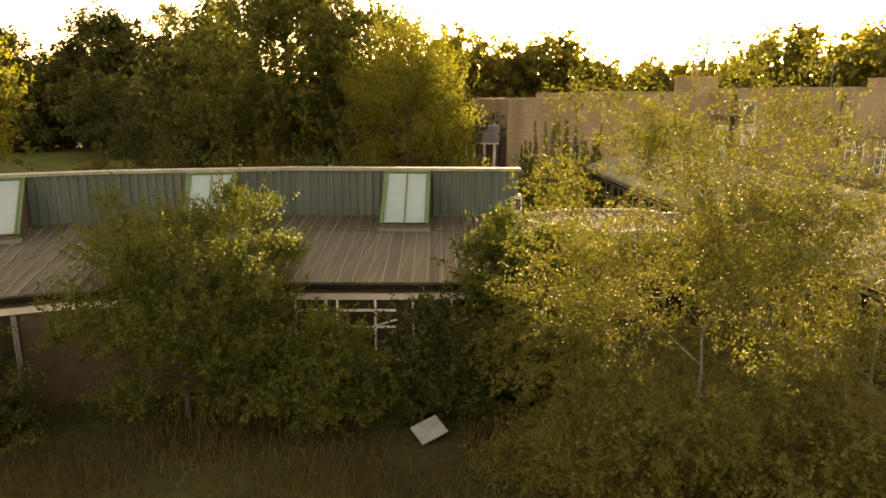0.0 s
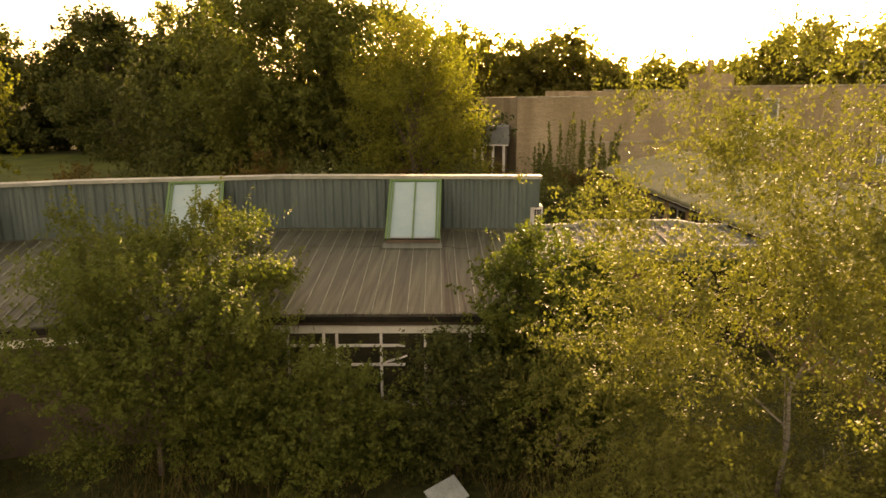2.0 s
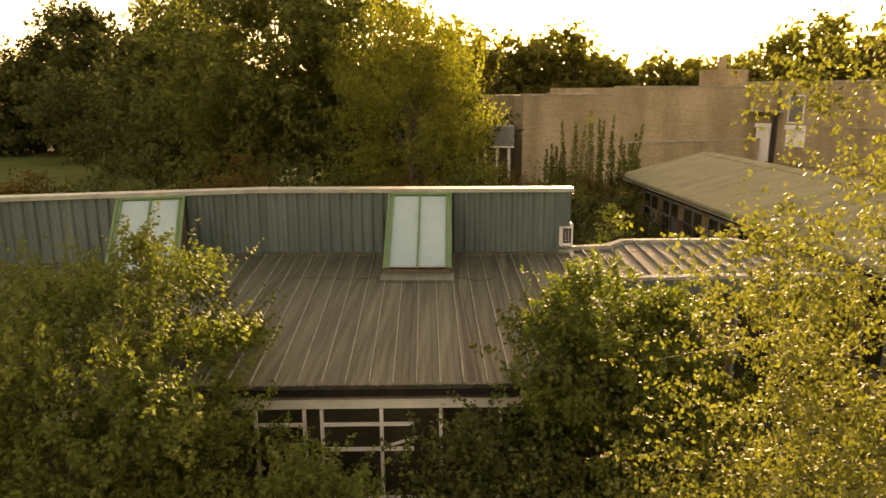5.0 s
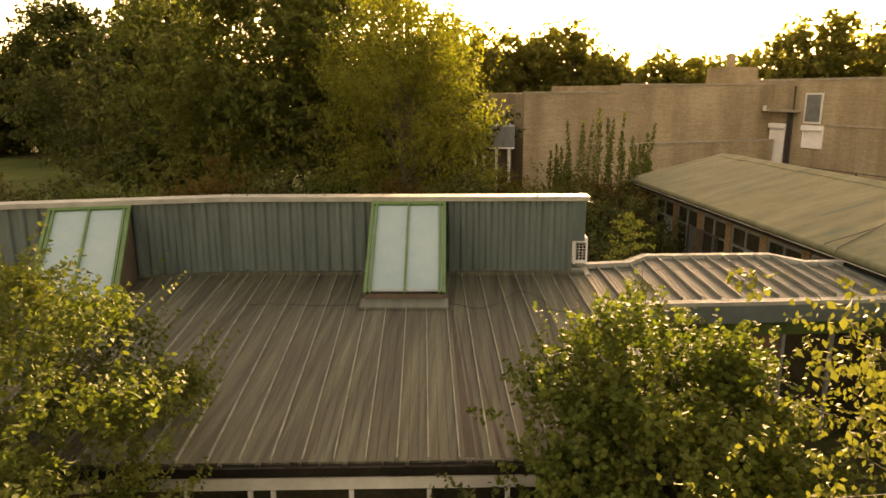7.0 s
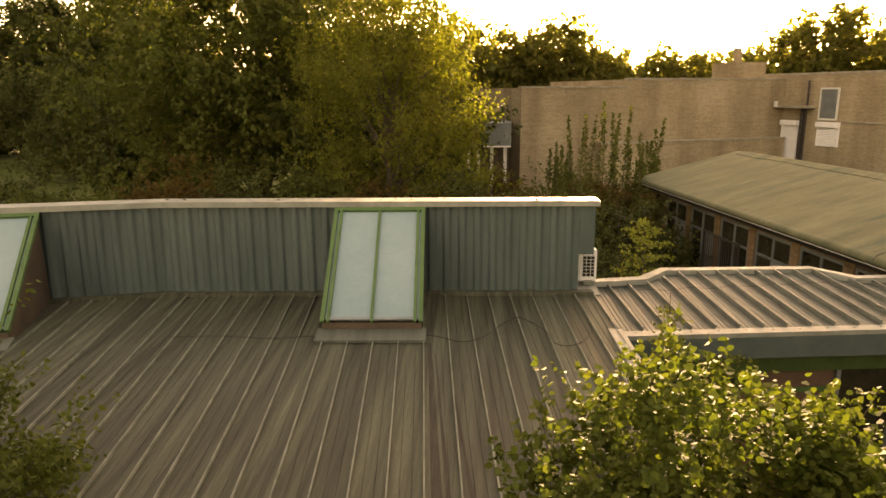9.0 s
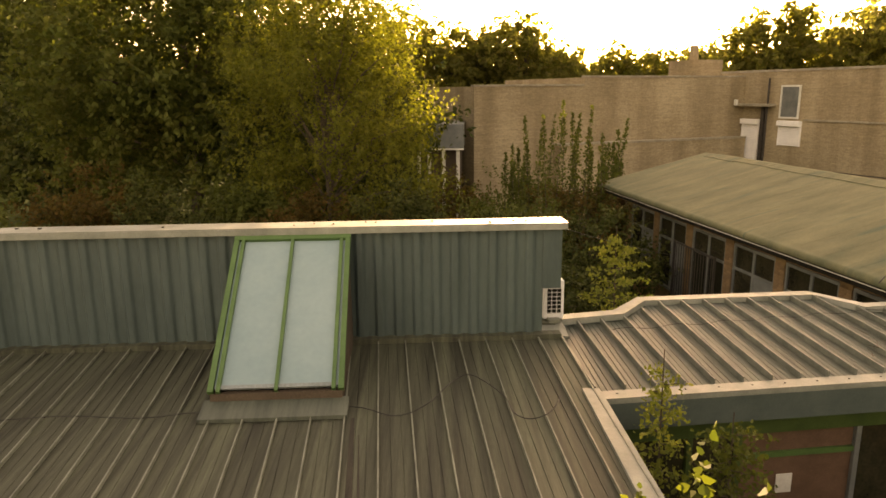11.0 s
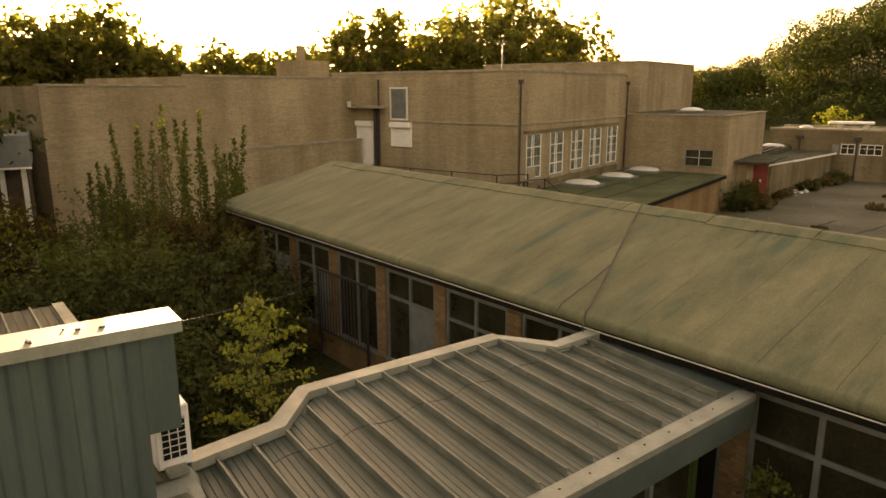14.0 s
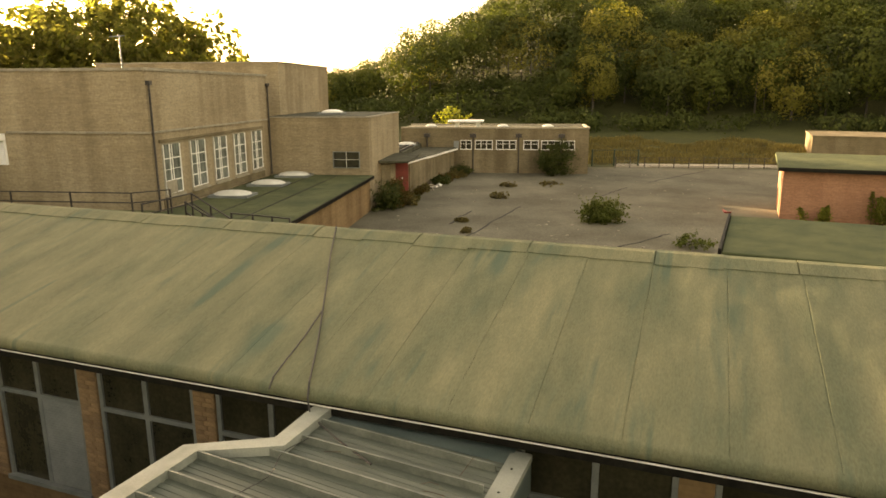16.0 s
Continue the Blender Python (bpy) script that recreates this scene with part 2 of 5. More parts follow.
M_PIPE = mat("iron_pipe", (0.03, 0.028, 0.025), (0.06, 0.05, 0.045), 5, 0.6, 0.2, 0.1, 60, 0.2)
M_DOME = mat("rooflight_dome", (0.50, 0.51, 0.46), (0.66, 0.66, 0.61), 1.5, 0.35, 0, 0.03, 30, 0.05)
M_RED = mat("red_paint", (0.20, 0.035, 0.028), (0.28, 0.055, 0.042), 3, 0.55, 0, 0.05, 50, 0.1)
M_ASPHALT = mat("asphalt", (0.085, 0.08, 0.058), (0.165, 0.155, 0.118), 0.2, 0.93, 0, 0.3, 9, 0.2, c3=(0.25, 0.235, 0.19), coords="World", stain=1.1)
M_GROUND = mat("grass_ground", (0.032, 0.038, 0.013), (0.058, 0.064, 0.022), 0.12, 0.95, 0, 0.6, 6, 0.35, c3=(0.115, 0.105, 0.043), coords="World", stain=1.3)
M_BARK = mat("bark", (0.05, 0.038, 0.028), (0.10, 0.08, 0.06), 6, 0.95, 0, 0.6, 40, 0.3)
M_BIRCHBARK = mat("birch_bark", (0.07, 0.06, 0.05), (0.22, 0.20, 0.17), 5, 0.85, 0, 0.3, 40, 0.2, stretch=(1, 1, 4))
M_CABLE = mat("black_cable", (0.015, 0.014, 0.013), (0.03, 0.028, 0.026), 5, 0.6, 0, 0.0, 40, 0.1)
L_TREE = leaf_mat("leaf_green", (0.04, 0.064, 0.015), (0.078, 0.102, 0.024), (0.125, 0.13, 0.033), 0.3, 1.3, 0.35)
L_BIRCH = leaf_mat("leaf_birch", (0.074, 0.084, 0.022), (0.106, 0.113, 0.031), (0.136, 0.135, 0.04), 0.28, 1.2, 0.35)
L_OAK = leaf_mat("leaf_oak", (0.05, 0.07, 0.019), (0.085, 0.104, 0.027), (0.14, 0.135, 0.04), 0.32, 0.35, 0.35)
L_DARK = leaf_mat("leaf_dark", (0.03, 0.045, 0.014), (0.055, 0.068, 0.02), (0.09, 0.09, 0.026), 0.2)
L_GOLD = leaf_mat("leaf_gold", (0.08, 0.095, 0.02), (0.13, 0.142, 0.03), (0.19, 0.175, 0.042), 0.48)
L_HAZEL = leaf_mat("leaf_hazel", (0.038, 0.064, 0.015), (0.072, 0.098, 0.022), (0.12, 0.128, 0.03), 0.29, 1.3, 0.35)
L_PALE = leaf_mat("leaf_pale", (0.12, 0.15, 0.04), (0.18, 0.20, 0.055), (0.25, 0.25, 0.08), 0.5)
# paler, more see-through leaf: haze over the skyline put into its colour
L_FAR = leaf_mat("leaf_far_hazed", (0.11, 0.115, 0.038), (0.17, 0.165, 0.055), (0.24, 0.21, 0.085), 0.7)
L_RUST = leaf_mat("leaf_rust", (0.05, 0.045, 0.016), (0.10, 0.07, 0.022), (0.15, 0.075, 0.025), 0.4)
L_HILL = leaf_mat("leaf_hill", (0.04, 0.058, 0.016), (0.072, 0.09, 0.022), (0.115, 0.122, 0.03), 0.22, 0.1, 0.3)
L_HILLGOLD = leaf_mat("leaf_hill_gold", (0.088, 0.092, 0.022), (0.135, 0.13, 0.032), (0.18, 0.155, 0.042), 0.35, 0.1, 0.3)
L_HILLDARK = leaf_mat("leaf_hill_dark", (0.026, 0.04, 0.012), (0.045, 0.06, 0.017), (0.075, 0.085, 0.024), 0.22, 0.1, 0.3)
# brighter copy of the blade colours, with the bank's sunlight put in
L_BANK = leaf_mat("bank_blade", (0.07, 0.06, 0.025), (0.13, 0.105, 0.045), (0.20, 0.155, 0.07), 0.35)
M_GATE = mat("gate_paint", (0.012, 0.03, 0.018), (0.025, 0.05, 0.03), 4, 0.6, 0, 0.05, 50, 0.15)
M_PALEBOARD = mat("weathered_board", (0.16, 0.20, 0.205), (0.23, 0.275, 0.28), 2, 0.7, 0, 0.1, 30, 0.15)
M_RUST = mat("rusty_dirt", (0.016, 0.014, 0.01), (0.04, 0.034, 0.024), 2.0, 0.85, 0, 0.2, 30, 0.35, c3=(0.085, 0.08, 0.055), stretch=(14, 0.5, 1), stain=0.7)
L_GRASS = leaf_mat("blade", (0.05, 0.044, 0.018), (0.09, 0.075, 0.03), (0.15, 0.115, 0.05), 0.35)

M_MEADOW = mat("meadow_grass", (0.03, 0.05, 0.01), (0.062, 0.082, 0.016), 0.3, 0.95, 0, 0.6, 5, 0.3, c3=(0.10, 0.11, 0.025), coords="World")
for m in (M_GROUND, M_MEADOW, M_ASPHALT, M_FELT, M_FELTDK, M_BRICK, M_BRICKO, M_DULLBRICK, M_BITUMEN, M_REDBRK, M_STONE):
    m.node_tree.nodes["Principled BSDF"].inputs["Specular IOR Level"].default_value = 0.15

# ---------------------------------------------------------------- mesh helpers


def empty(name, m=None, **tags):
    ob = new(name)
    ob.empty_display_size = 0.3
    if m is not None:
        ob.matrix_world = m
    return tagged(ob, **tags)


def part(name, bm, material, parent=None, label=""):
    me = bpy.data.meshes.new(name)
    if isinstance(bm, bpy.types.Mesh):
        me = bm
    else:
        bmesh.ops.recalc_face_normals(bm, faces=bm.faces)
        bm.to_mesh(me)
        bm.free()
    if not me.materials:
        me.materials.append(material)
    ob = new(name, me)
    ob.parent = parent
    if label:
        ob["label"] = label
    return ob


def box(bm, x0, x1, y0, y1, z0, z1, m=None):
    vs = [bm.verts.new((x, y, z)) for x in (x0, x1) for y in (y0, y1) for z in (z0, z1)]
    if m is not None:
        for v in vs:
            v.co = m @ v.co
    for q in ((0, 1, 3, 2), (4, 6, 7, 5), (0, 4, 5, 1), (2, 3, 7, 6), (0, 2, 6, 4), (1, 5, 7, 3)):
        bm.faces.new([vs[i] for i in q])
    return bm


def boxes(*rows):
    bm = bmesh.new()
    for r in rows:
        box(bm, *r)
    return bm


def bbox(*rows, bevel=0.01):
    """Boxes with softened edges."""
    bm = boxes(*rows)
    bmesh.ops.bevel(bm, geom=bm.edges[:], offset=bevel, segments=1, affect="EDGES")
    return bm


def hexa(bm, low, high):
    """A solid between a lower and an upper ring of points."""
    a = [bm.verts.new(p) for p in low]
    b = [bm.verts.new(p) for p in high]
    bm.faces.new(a[::-1])
    bm.faces.new(b)
    for i in range(len(a)):
        j = (i + 1) % len(a)
        bm.faces.new((a[i], a[j], b[j], b[i]))
    return bm


def prism(pts, z0, z1):
    return hexa(bmesh.new(), [(x, y, z0) for x, y in pts], [(x, y, z1) for x, y in pts])


def bar(bm, a, b, w, h, up=(0, 0, 1)):
    """A square bar from a to b."""
    a, b = Vector(a), Vector(b)
    d = (b - a).normalized()
    s = d.cross(Vector(up))
    s = s.normalized() if s.length > 1e-4 else Vector((1, 0, 0))
    u = s.cross(d)
    ring = [s * sx * w / 2 + u * sz * h / 2 for sx, sz in ((-1, -1), (1, -1), (1, 1), (-1, 1))]
    return hexa(bm, [a + r for r in ring], [b + r for r in ring])


def tube(bm, pts, r0, r1=None, sides=6):
    pts = [Vector(p) for p in pts]
    r1 = r0 if r1 is None else r1
    rings = []
    for i, p in enumerate(pts):
        d = (pts[min(i + 1, len(pts) - 1)] - pts[max(i - 1, 0)]).normalized()
        s = d.cross(Vector((0.31, 0.95, 0.05))).normalized()
        u = s.cross(d)
        r = r0 + (r1 - r0) * i / max(1, len(pts) - 1)
        rings.append([bm.verts.new(p + (s * math.cos(a) + u * math.sin(a)) * r) for a in (2 * math.pi * k / sides for k in range(sides))])
    for a, b in zip(rings, rings[1:]):
        for k in range(sides):
            bm.faces.new((a[k], a[(k + 1) % sides], b[(k + 1) % sides], b[k]))
    for ring in (rings[0][::-1], rings[-1]):
        bm.faces.new(ring)
    return bm


def lerp(a, b, f):
    return tuple(x + (y - x) * f for x, y in zip(a, b))


# ---------------------------------------------------------------- ground
HALL = pose(22.5, 23.1, 0, 0, 0, 20.7)


def smooth(a, b, v):
    t = min(1.0, max(0.0, (v - a) / (b - a)))
    return t * t * (3 - 2 * t)


def ground_z(x, y):
    """Level ground round the school, the yard a little lower, a wooded hill to the east."""
    z = -0.3 - 0.72 * smooth(12, 20, x)
    r, bearing = math.hypot(x, y), math.degrees(math.atan2(x, y))
    z += 1.6 * smooth(80, 112, r) * smooth(40, 60, bearing)
    z += min(60.0, max(0.0, r - 114) * 0.31) * smooth(53, 74, bearing)
    return z


def build_ground():
    bm = bmesh.new()
    def axis(lo, hi):
        out, v = [], 0.0
        while v < hi:
            out.append(v)
            v += 2.0 if v < 60 else 8 if v < 160 else 60
        v = -2.0
        neg = []
        while v > lo:
            neg.append(v)
            v -= 2.0 if v > -40 else 8 if v > -120 else 60
        return sorted(neg + out)
    xs, ys = axis(-700, 900), axis(-700, 900)
    grid = [[bm.verts.new((x, y, ground_z(x, y) + 0.06 * noise.noise((x * 0.35, y * 0.35, 0)) * (0.25 if 18 < x < 84 else 1))) for y in ys] for x in xs]
    for i in range(len(xs) - 1):
        for j in range(len(ys) - 1):
            bm.faces.new((grid[i][j], grid[i + 1][j], grid[i + 1][j + 1], grid[i][j + 1]))
    ob = part("ground", bm, M_GROUND)
    for p in ob.data.polygons:
        p.use_smooth = True
    tagged(ob, "rough grass and bare earth round the school", "ground", kind="structure")


build_ground()
meadow = part("meadow", prism([(-95, 34), (-16, 26), (-12, 40), (-20, 64), (-95, 62)], -0.6, -0.22), M_MEADOW)
tagged(meadow, "open green meadow beyond the trees", "grass", kind="structure")
yard = part("pavement", hexa(bmesh.new(), [(21, -30, -1.4), (82, -14, -1.4), (73.5, 12, -1.4), (60, 42, -1.4), (21, 26, -1.4)], [(21, -30, -0.97), (82, -14, -0.97), (73.5, 12, -0.97), (60, 42, -0.97), (21, 26, -0.97)]), M_ASPHALT)
tagged(yard, "worn grey asphalt school yard with cracks and weeds", "pavement", kind="structure")

# ---------------------------------------------------------------- classroom block with the metal roof
CAP = [(0.0, 0.0), (-8.3, -0.3), (-14.4, -1.9), (-21.0, -4.9), (-27.0, -8.4)]
EAVE = [(0.36, -7.78), (-7.5, -8.27), (-12.1, -9.5), (-17.0, -11.9), (-22.0, -15.0)]
Z_TOP, Z_EAVE, Z_CAP = 3.17, 2.83, 5.0
block = empty("classroom_block", label="low classroom building with ribbed metal roof and blue clerestory wall", category="building")


def inset(line, d):
    """A line of points moved sideways by d, towards the front for d > 0."""
    out = []
    for i, p in enumerate(line):
        a, b = Vector(line[max(i - 1, 0)]), Vector(line[min(i + 1, len(line) - 1)])
        t = (b - a).normalized()
        out.append((p[0] - t.y * d, p[1] + t.x * d))
    return out


def strip(bm, l0, l1, z0, z1):
    """One solid band between two lines of plan points and two heights."""
    rings = [[bm.verts.new((*p, z0)), bm.verts.new((*q, z0)), bm.verts.new((*q, z1)), bm.verts.new((*p, z1))] for p, q in zip(l0, l1)]
    for a, b in zip(rings, rings[1:]):
        for k in range(4):
            bm.faces.new((a[k], a[(k + 1) % 4], b[(k + 1) % 4], b[k]))
    bm.faces.new(rings[0][::-1])
    bm.faces.new(rings[-1])
    return bm


def sheet(a, b, d, c, grooves, deep=0.008):
    """A metal sheet from the edge a-b down to d-c, with pressed grooves along it."""
    prof = [(0.0, 0.0)]
    for g in grooves:
        prof += [(g - 0.02, 0.0), (g, -deep), (g + 0.02, 0.0)]
    prof.append((1.0, 0.0))
    bm = bmesh.new()
    up = [bm.verts.new(Vector(lerp(a, b, f)) + Vector((0, 0, h))) for f, h in prof]
    dn = [bm.verts.new(Vector(lerp(d, c, f)) + Vector((0, 0, h))) for f, h in prof]
    for i in range(len(prof) - 1):
        bm.faces.new((up[i], dn[i], dn[i + 1], up[i + 1]))
    lo = [bm.verts.new(Vector(p) - Vector((0, 0, 0.06))) for p in (a, b, c, d)]
    bm.faces.new((lo[3], lo[2], *dn[::-1]))
    bm.faces.new((lo[1], lo[0], *up))
    bm.faces.new((lo[0], lo[3], dn[0], up[0]))
    bm.faces.new((lo[2], lo[1], up[-1], dn[-1]))
    bm.faces.new(lo[::-1])
    return bm


def classroom():
    # outer walls under the roof
    wall_f = inset(EAVE, -0.35)
    part("front_wall", strip(bmesh.new(), wall_f, inset(EAVE, -0.55), -0.4, 2.62), M_DARKWALL, block, "dark brown boarded wall below the eaves")
    part("end_wall", boxes((-0.25, -0.02, -7.3, 0.0, -0.4, 2.9)), M_DARKWALL, block)
    part("rear_wall", strip(bmesh.new(), inset(CAP, -0.45), inset(CAP, -7.7), -0.4, 2.8), M_DARKWALL, block)
    # lower rear slope behind the clerestory
    r0, r1 = inset(CAP, -0.262), inset(CAP, -8.3)
    r0[0], r1[0] = (0.0, 0.262), (-0.55, 8.4)
    for s in range(3):
        n = round((Vector(r0[s]) - Vector(r0[s + 1])).length / 0.435)
        for k in range(n):
            f0, f1 = k / n, (k + 1) / n
            a, b, c, d = lerp(r0[s], r0[s + 1], f0), lerp(r0[s], r0[s + 1], f1), lerp(r1[s], r1[s + 1], f1), lerp(r1[s], r1[s + 1], f0)
            part("roof_sheet", sheet((*a, 3.25), (*b, 3.25), (*d, 2.95), (*c, 2.95), (0.33, 0.66)), M_ROOF, block)
            rb = bmesh.new()
            bar(rb, (*a, 3.27), (*d, 2.97), 0.03 if k or s else 0.2, 0.055)
            part("roof_seam", rb, M_RIB, block)
    # roof sheets, one between every two seams
    for s in range(4):
        t0, t1, e0, e1 = CAP[s], CAP[s + 1], EAVE[s], EAVE[s + 1]
        n = round((Vector(t0) - Vector(t1)).length / 0.415)
        for k in range(n):
            f0, f1 = (k - (0.12 if s == 0 and k else 0)) / n, (k + 1 - (0.12 if s == 0 and k < n - 1 else 0)) / n
            a, b, c, d = lerp(t0, t1, f0), lerp(t0, t1, f1), lerp(e0, e1, f1), lerp(e0, e1, f0)
            bm = sheet((*a, Z_TOP), (*b, Z_TOP), (*d, Z_EAVE), (*c, Z_EAVE), (0.33, 0.66))
            part("roof_sheet", bm, M_ROOF, block)
            rb = bmesh.new()
            bar(rb, (*a, Z_TOP + 0.02), (*d, Z_EAVE + 0.02), 0.017, 0.055)
            part("roof_seam", rb, M_RIB, block)
    # rusty dirt washed down beside the middle skylight, moss lying along the gutter
    bm = bmesh.new()
    for x0, x1, w0, w1, y0 in ((-3.03, -2.67, 0.05, 0.14, -2.6), (-2.9, -2.5, 0.015, 0.07, -3.0), (-2.62, -2.22, 0.01, 0.06, -3.9), (-5.05, -4.6, 0.01, 0.05, -4.2), (-5.86, -5.5, 0.01, 0.06, -3.5)):
        z0 = Z_TOP + (Z_EAVE - Z_TOP) * (-y0 / 7.95)
        hexa(bm, [(x0, y0, z0 - 0.02), (x0 + w0, y0, z0 - 0.02), (x1 + w1, -7.9, Z_EAVE - 0.02), (x1, -7.9, Z_EAVE - 0.02)], [(x0, y0, z0 + 0.004), (x0 + w0, y0, z0 + 0.004), (x1 + w1, -7.9, Z_EAVE + 0.006), (x1, -7.9, Z_EAVE + 0.006)])
    part("dirt_streak", bm, M_RUST, block, "dark rusty dirt washed down the roof")
    rnd = random.Random(14)
    for _ in range(46):
        f = rnd.random()
        x, y, w = 0.2 - 7.4 * f, -7.82 - 0.46 * f, rnd.uniform(0.012, 0.04)
        part("moss_tuft", boxes((x - w, x + w, y - 0.06, y - 0.02 + w, Z_EAVE - 0.02, Z_EAVE + rnd.uniform(0.01, 0.045))), M_RUST, block)
    # gutter, fascia board
    part("gutter", strip(bmesh.new(), inset(EAVE, 0.10), inset(EAVE, -0.04), Z_EAVE - 0.15, Z_EAVE - 0.03), M_GUTTER, block, "black gutter full of moss")
    # soffit in near-black, the shade under the eaves put into its colour
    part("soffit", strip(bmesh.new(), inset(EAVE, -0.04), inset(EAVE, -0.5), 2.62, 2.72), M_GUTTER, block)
    part("fascia_board", strip(bmesh.new(), inset(EAVE, -0.26), inset(EAVE, -0.34), 2.28, 2.45), M_DOME, block, "white painted head board over the windows")
    # clerestory wall with trapezoid ribs
    for s in range(4):
        a, b = Vector((*CAP[s], 0)), Vector((*CAP[s + 1], 0))
        d = b - a
        ln = d.length
        d.normalize()
        nrm = Vector((-d.y, d.x, 0))
        nrm = nrm if nrm.y < 0 else -nrm
        bm = bmesh.new()
        prof, x = [], 0.28 if s == 0 else 0.0
        while x < ln:
            for dx, o in ((0.0, 0.088), (0.025, 0.082), (0.095, 0.082), (0.125, 0.09), (0.16, 0.122), (0.185, 0.13), (0.245, 0.13), (0.27, 0.118)):
                if x + dx <= ln:
                    prof.append((x + dx, o))
            x += 0.29
        prof.append((ln, 0.09))
        lo = [bm.verts.new(a + d * u + nrm * o + Vector((0, 0, Z_TOP - 0.05))) for u, o in prof]
        hi = [bm.verts.new(a + d * u + nrm * o + Vector((0, 0, Z_CAP - 0.06))) for u, o in prof]
        lb = [bm.verts.new(a + d * u - nrm * 0.26 + Vector((0, 0, Z_TOP - 0.05))) for u, o in (prof[0], prof[-1])]
        hb = [bm.verts.new(a + d * u - nrm * 0.26 + Vector((0, 0, Z_CAP - 0.06))) for u, o in (prof[0], prof[-1])]
        for i in range(len(prof) - 1):
            bm.faces.new((lo[i], lo[i + 1], hi[i + 1], hi[i]))
        bm.faces.new((lb[0], lo[0], hi[0], hb[0]))
        bm.faces.new((lb[1], hb[1], hi[-1], lo[-1]))
        bm.faces.new((lb[0], hb[0], hb[1], lb[1]))
        bm.faces.new(hi + [hb[1], hb[0]])
        part("clerestory_cladding", bm, M_BLUE, block, "blue-grey profiled metal cladding")
    part("cladding_return", boxes((-0.279, 0.0, -0.125, 0.255, 3.95, Z_CAP - 0.07)), M_BLUE, block)
    lc = [(0.06, 0.002)] + CAP[1:]
    part("wall_capping", strip(bmesh.new(), inset(lc, 0.19), inset(lc, -0.28), Z_CAP - 0.07, Z_CAP), M_COPING, block, "pale folded metal capping")
    cp = bmesh.new()
    strip(cp, inset(lc, 0.20), inset(lc, 0.185), Z_CAP - 0.105, Z_CAP - 0.02)
    part("capping_edge", cp, M_COPING, block)
    rnd = random.Random(21)
    for k in range(15):
        f = rnd.random() ** 1.5
        x, w, dy = -8.0 * f - 0.2, rnd.uniform(0.008, 0.026), rnd.uniform(-0.1, 0.15)
        part("moss_tuft", boxes((x - w, x + w, 0.036 * x + dy - w * 0.7, 0.036 * x + dy + w * 0.7, Z_CAP + 0.0005, Z_CAP + 0.014)), M_GUTTER, block)
    part("upstand_flashing", strip(bmesh.new(), inset(CAP, 0.24), inset(CAP, 0.06), Z_TOP - 0.03, Z_TOP + 0.07), M_ROOF, block)


classroom()


def skylight(x_frac, s):
    """Lean-to glazing from the clerestory wall down to the roof: green frame, two milky panes, a bar, a sill on a kerb."""
    a, b = Vector((*CAP[s], 0)), Vector((*CAP[s + 1], 0))
    d = (b - a).normalized()
    ang = math.degrees(math.atan2(-d.y, -d.x))
    o = a.lerp(b, x_frac)
    sk = empty("skylight", pose(o.x, o.y, 0, 0, 0, ang))
    sk.parent = block
    tagged(sk, label="lean-to skylight with milky panes in a green frame")
    w, top, bot = 0.80, (-0.22, 4.80), (-2.12, 3.34)
    n = Vector((0, -0.61, 0.79))

    def P(x, f, h=0.0):
        return Vector((x, top[0] + (bot[0] - top[0]) * f, top[1] + (bot[1] - top[1]) * f)) + n * h
    for x0, x1 in ((-w, -0.02), (0.02, w)):
        bm = bmesh.new()
        hexa(bm, [P(x0, 0, -0.01), P(x1, 0, -0.01), P(x1, 1, -0.01), P(x0, 1, -0.01)], [P(x0, 0, 0.005), P(x1, 0, 0.005), P(x1, 1, 0.005), P(x0, 1, 0.005)])
        part("pane", bm, M_GLAZE, sk, "milky wired glass pane")
    for x, wd, nm in ((-w - 0.01, 0.07, "side_rail"), (w + 0.01, 0.07, "side_rail"), (-w + 0.085, 0.05, "inner_rail"), (w - 0.085, 0.05, "inner_rail"), (0, 0.045, "glazing_bar")):
        part(nm, bar(bmesh.new(), P(x, -0.02, 0.02), P(x, 1.03, 0.02), wd, 0.07, n), M_GREEN, sk)
    part("top_rail", bar(bmesh.new(), P(-w - 0.05, -0.02, 0.02), P(w + 0.05, -0.02, 0.02), 0.09, 0.08, n), M_GREEN, sk)
    part("bottom_rail", bar(bmesh.new(), P(-w + 0.04, 1.0, 0.015), P(w - 0.04, 1.0, 0.015), 0.05, 0.04, n), M_PALEBOARD, sk)
    for x in (-w, w):
        bm = bmesh.new()
        pts = [P(x, 0.02, -0.02), P(x, 1.0, -0.02), Vector((x, bot[0], 3.0)), Vector((x, -0.12, 3.1))]
        hexa(bm, [p - Vector((0.02, 0, 0)) for p in pts], [p + Vector((0.02, 0, 0)) for p in pts])
        part("cheek", bm, M_DARKWALL, sk, "dark brown side cheek")
    part("kerb", boxes((-w - 0.02, w + 0.02, bot[0] - 0.06, bot[0] + 0.02, 3.0, 3.29)), M_DARKWALL, sk)
    bm = bmesh.new()
    hexa(bm, [(-w - 0.10, bot[0] - 0.4, 3.07), (w + 0.10, bot[0] - 0.4, 3.07), (w + 0.10, bot[0] - 0.03, 3.1), (-w - 0.10, bot[0] - 0.03, 3.1)], [(-w - 0.10, bot[0] - 0.4, 3.12), (w + 0.10, bot[0] - 0.4, 3.12), (w + 0.10, bot[0] - 0.03, 3.2), (-w - 0.10, bot[0] - 0.03, 3.2)])
    part("flashing_apron", bm, M_LINK, sk, "grey metal apron below the skylight")


skylight(0.489, 0)
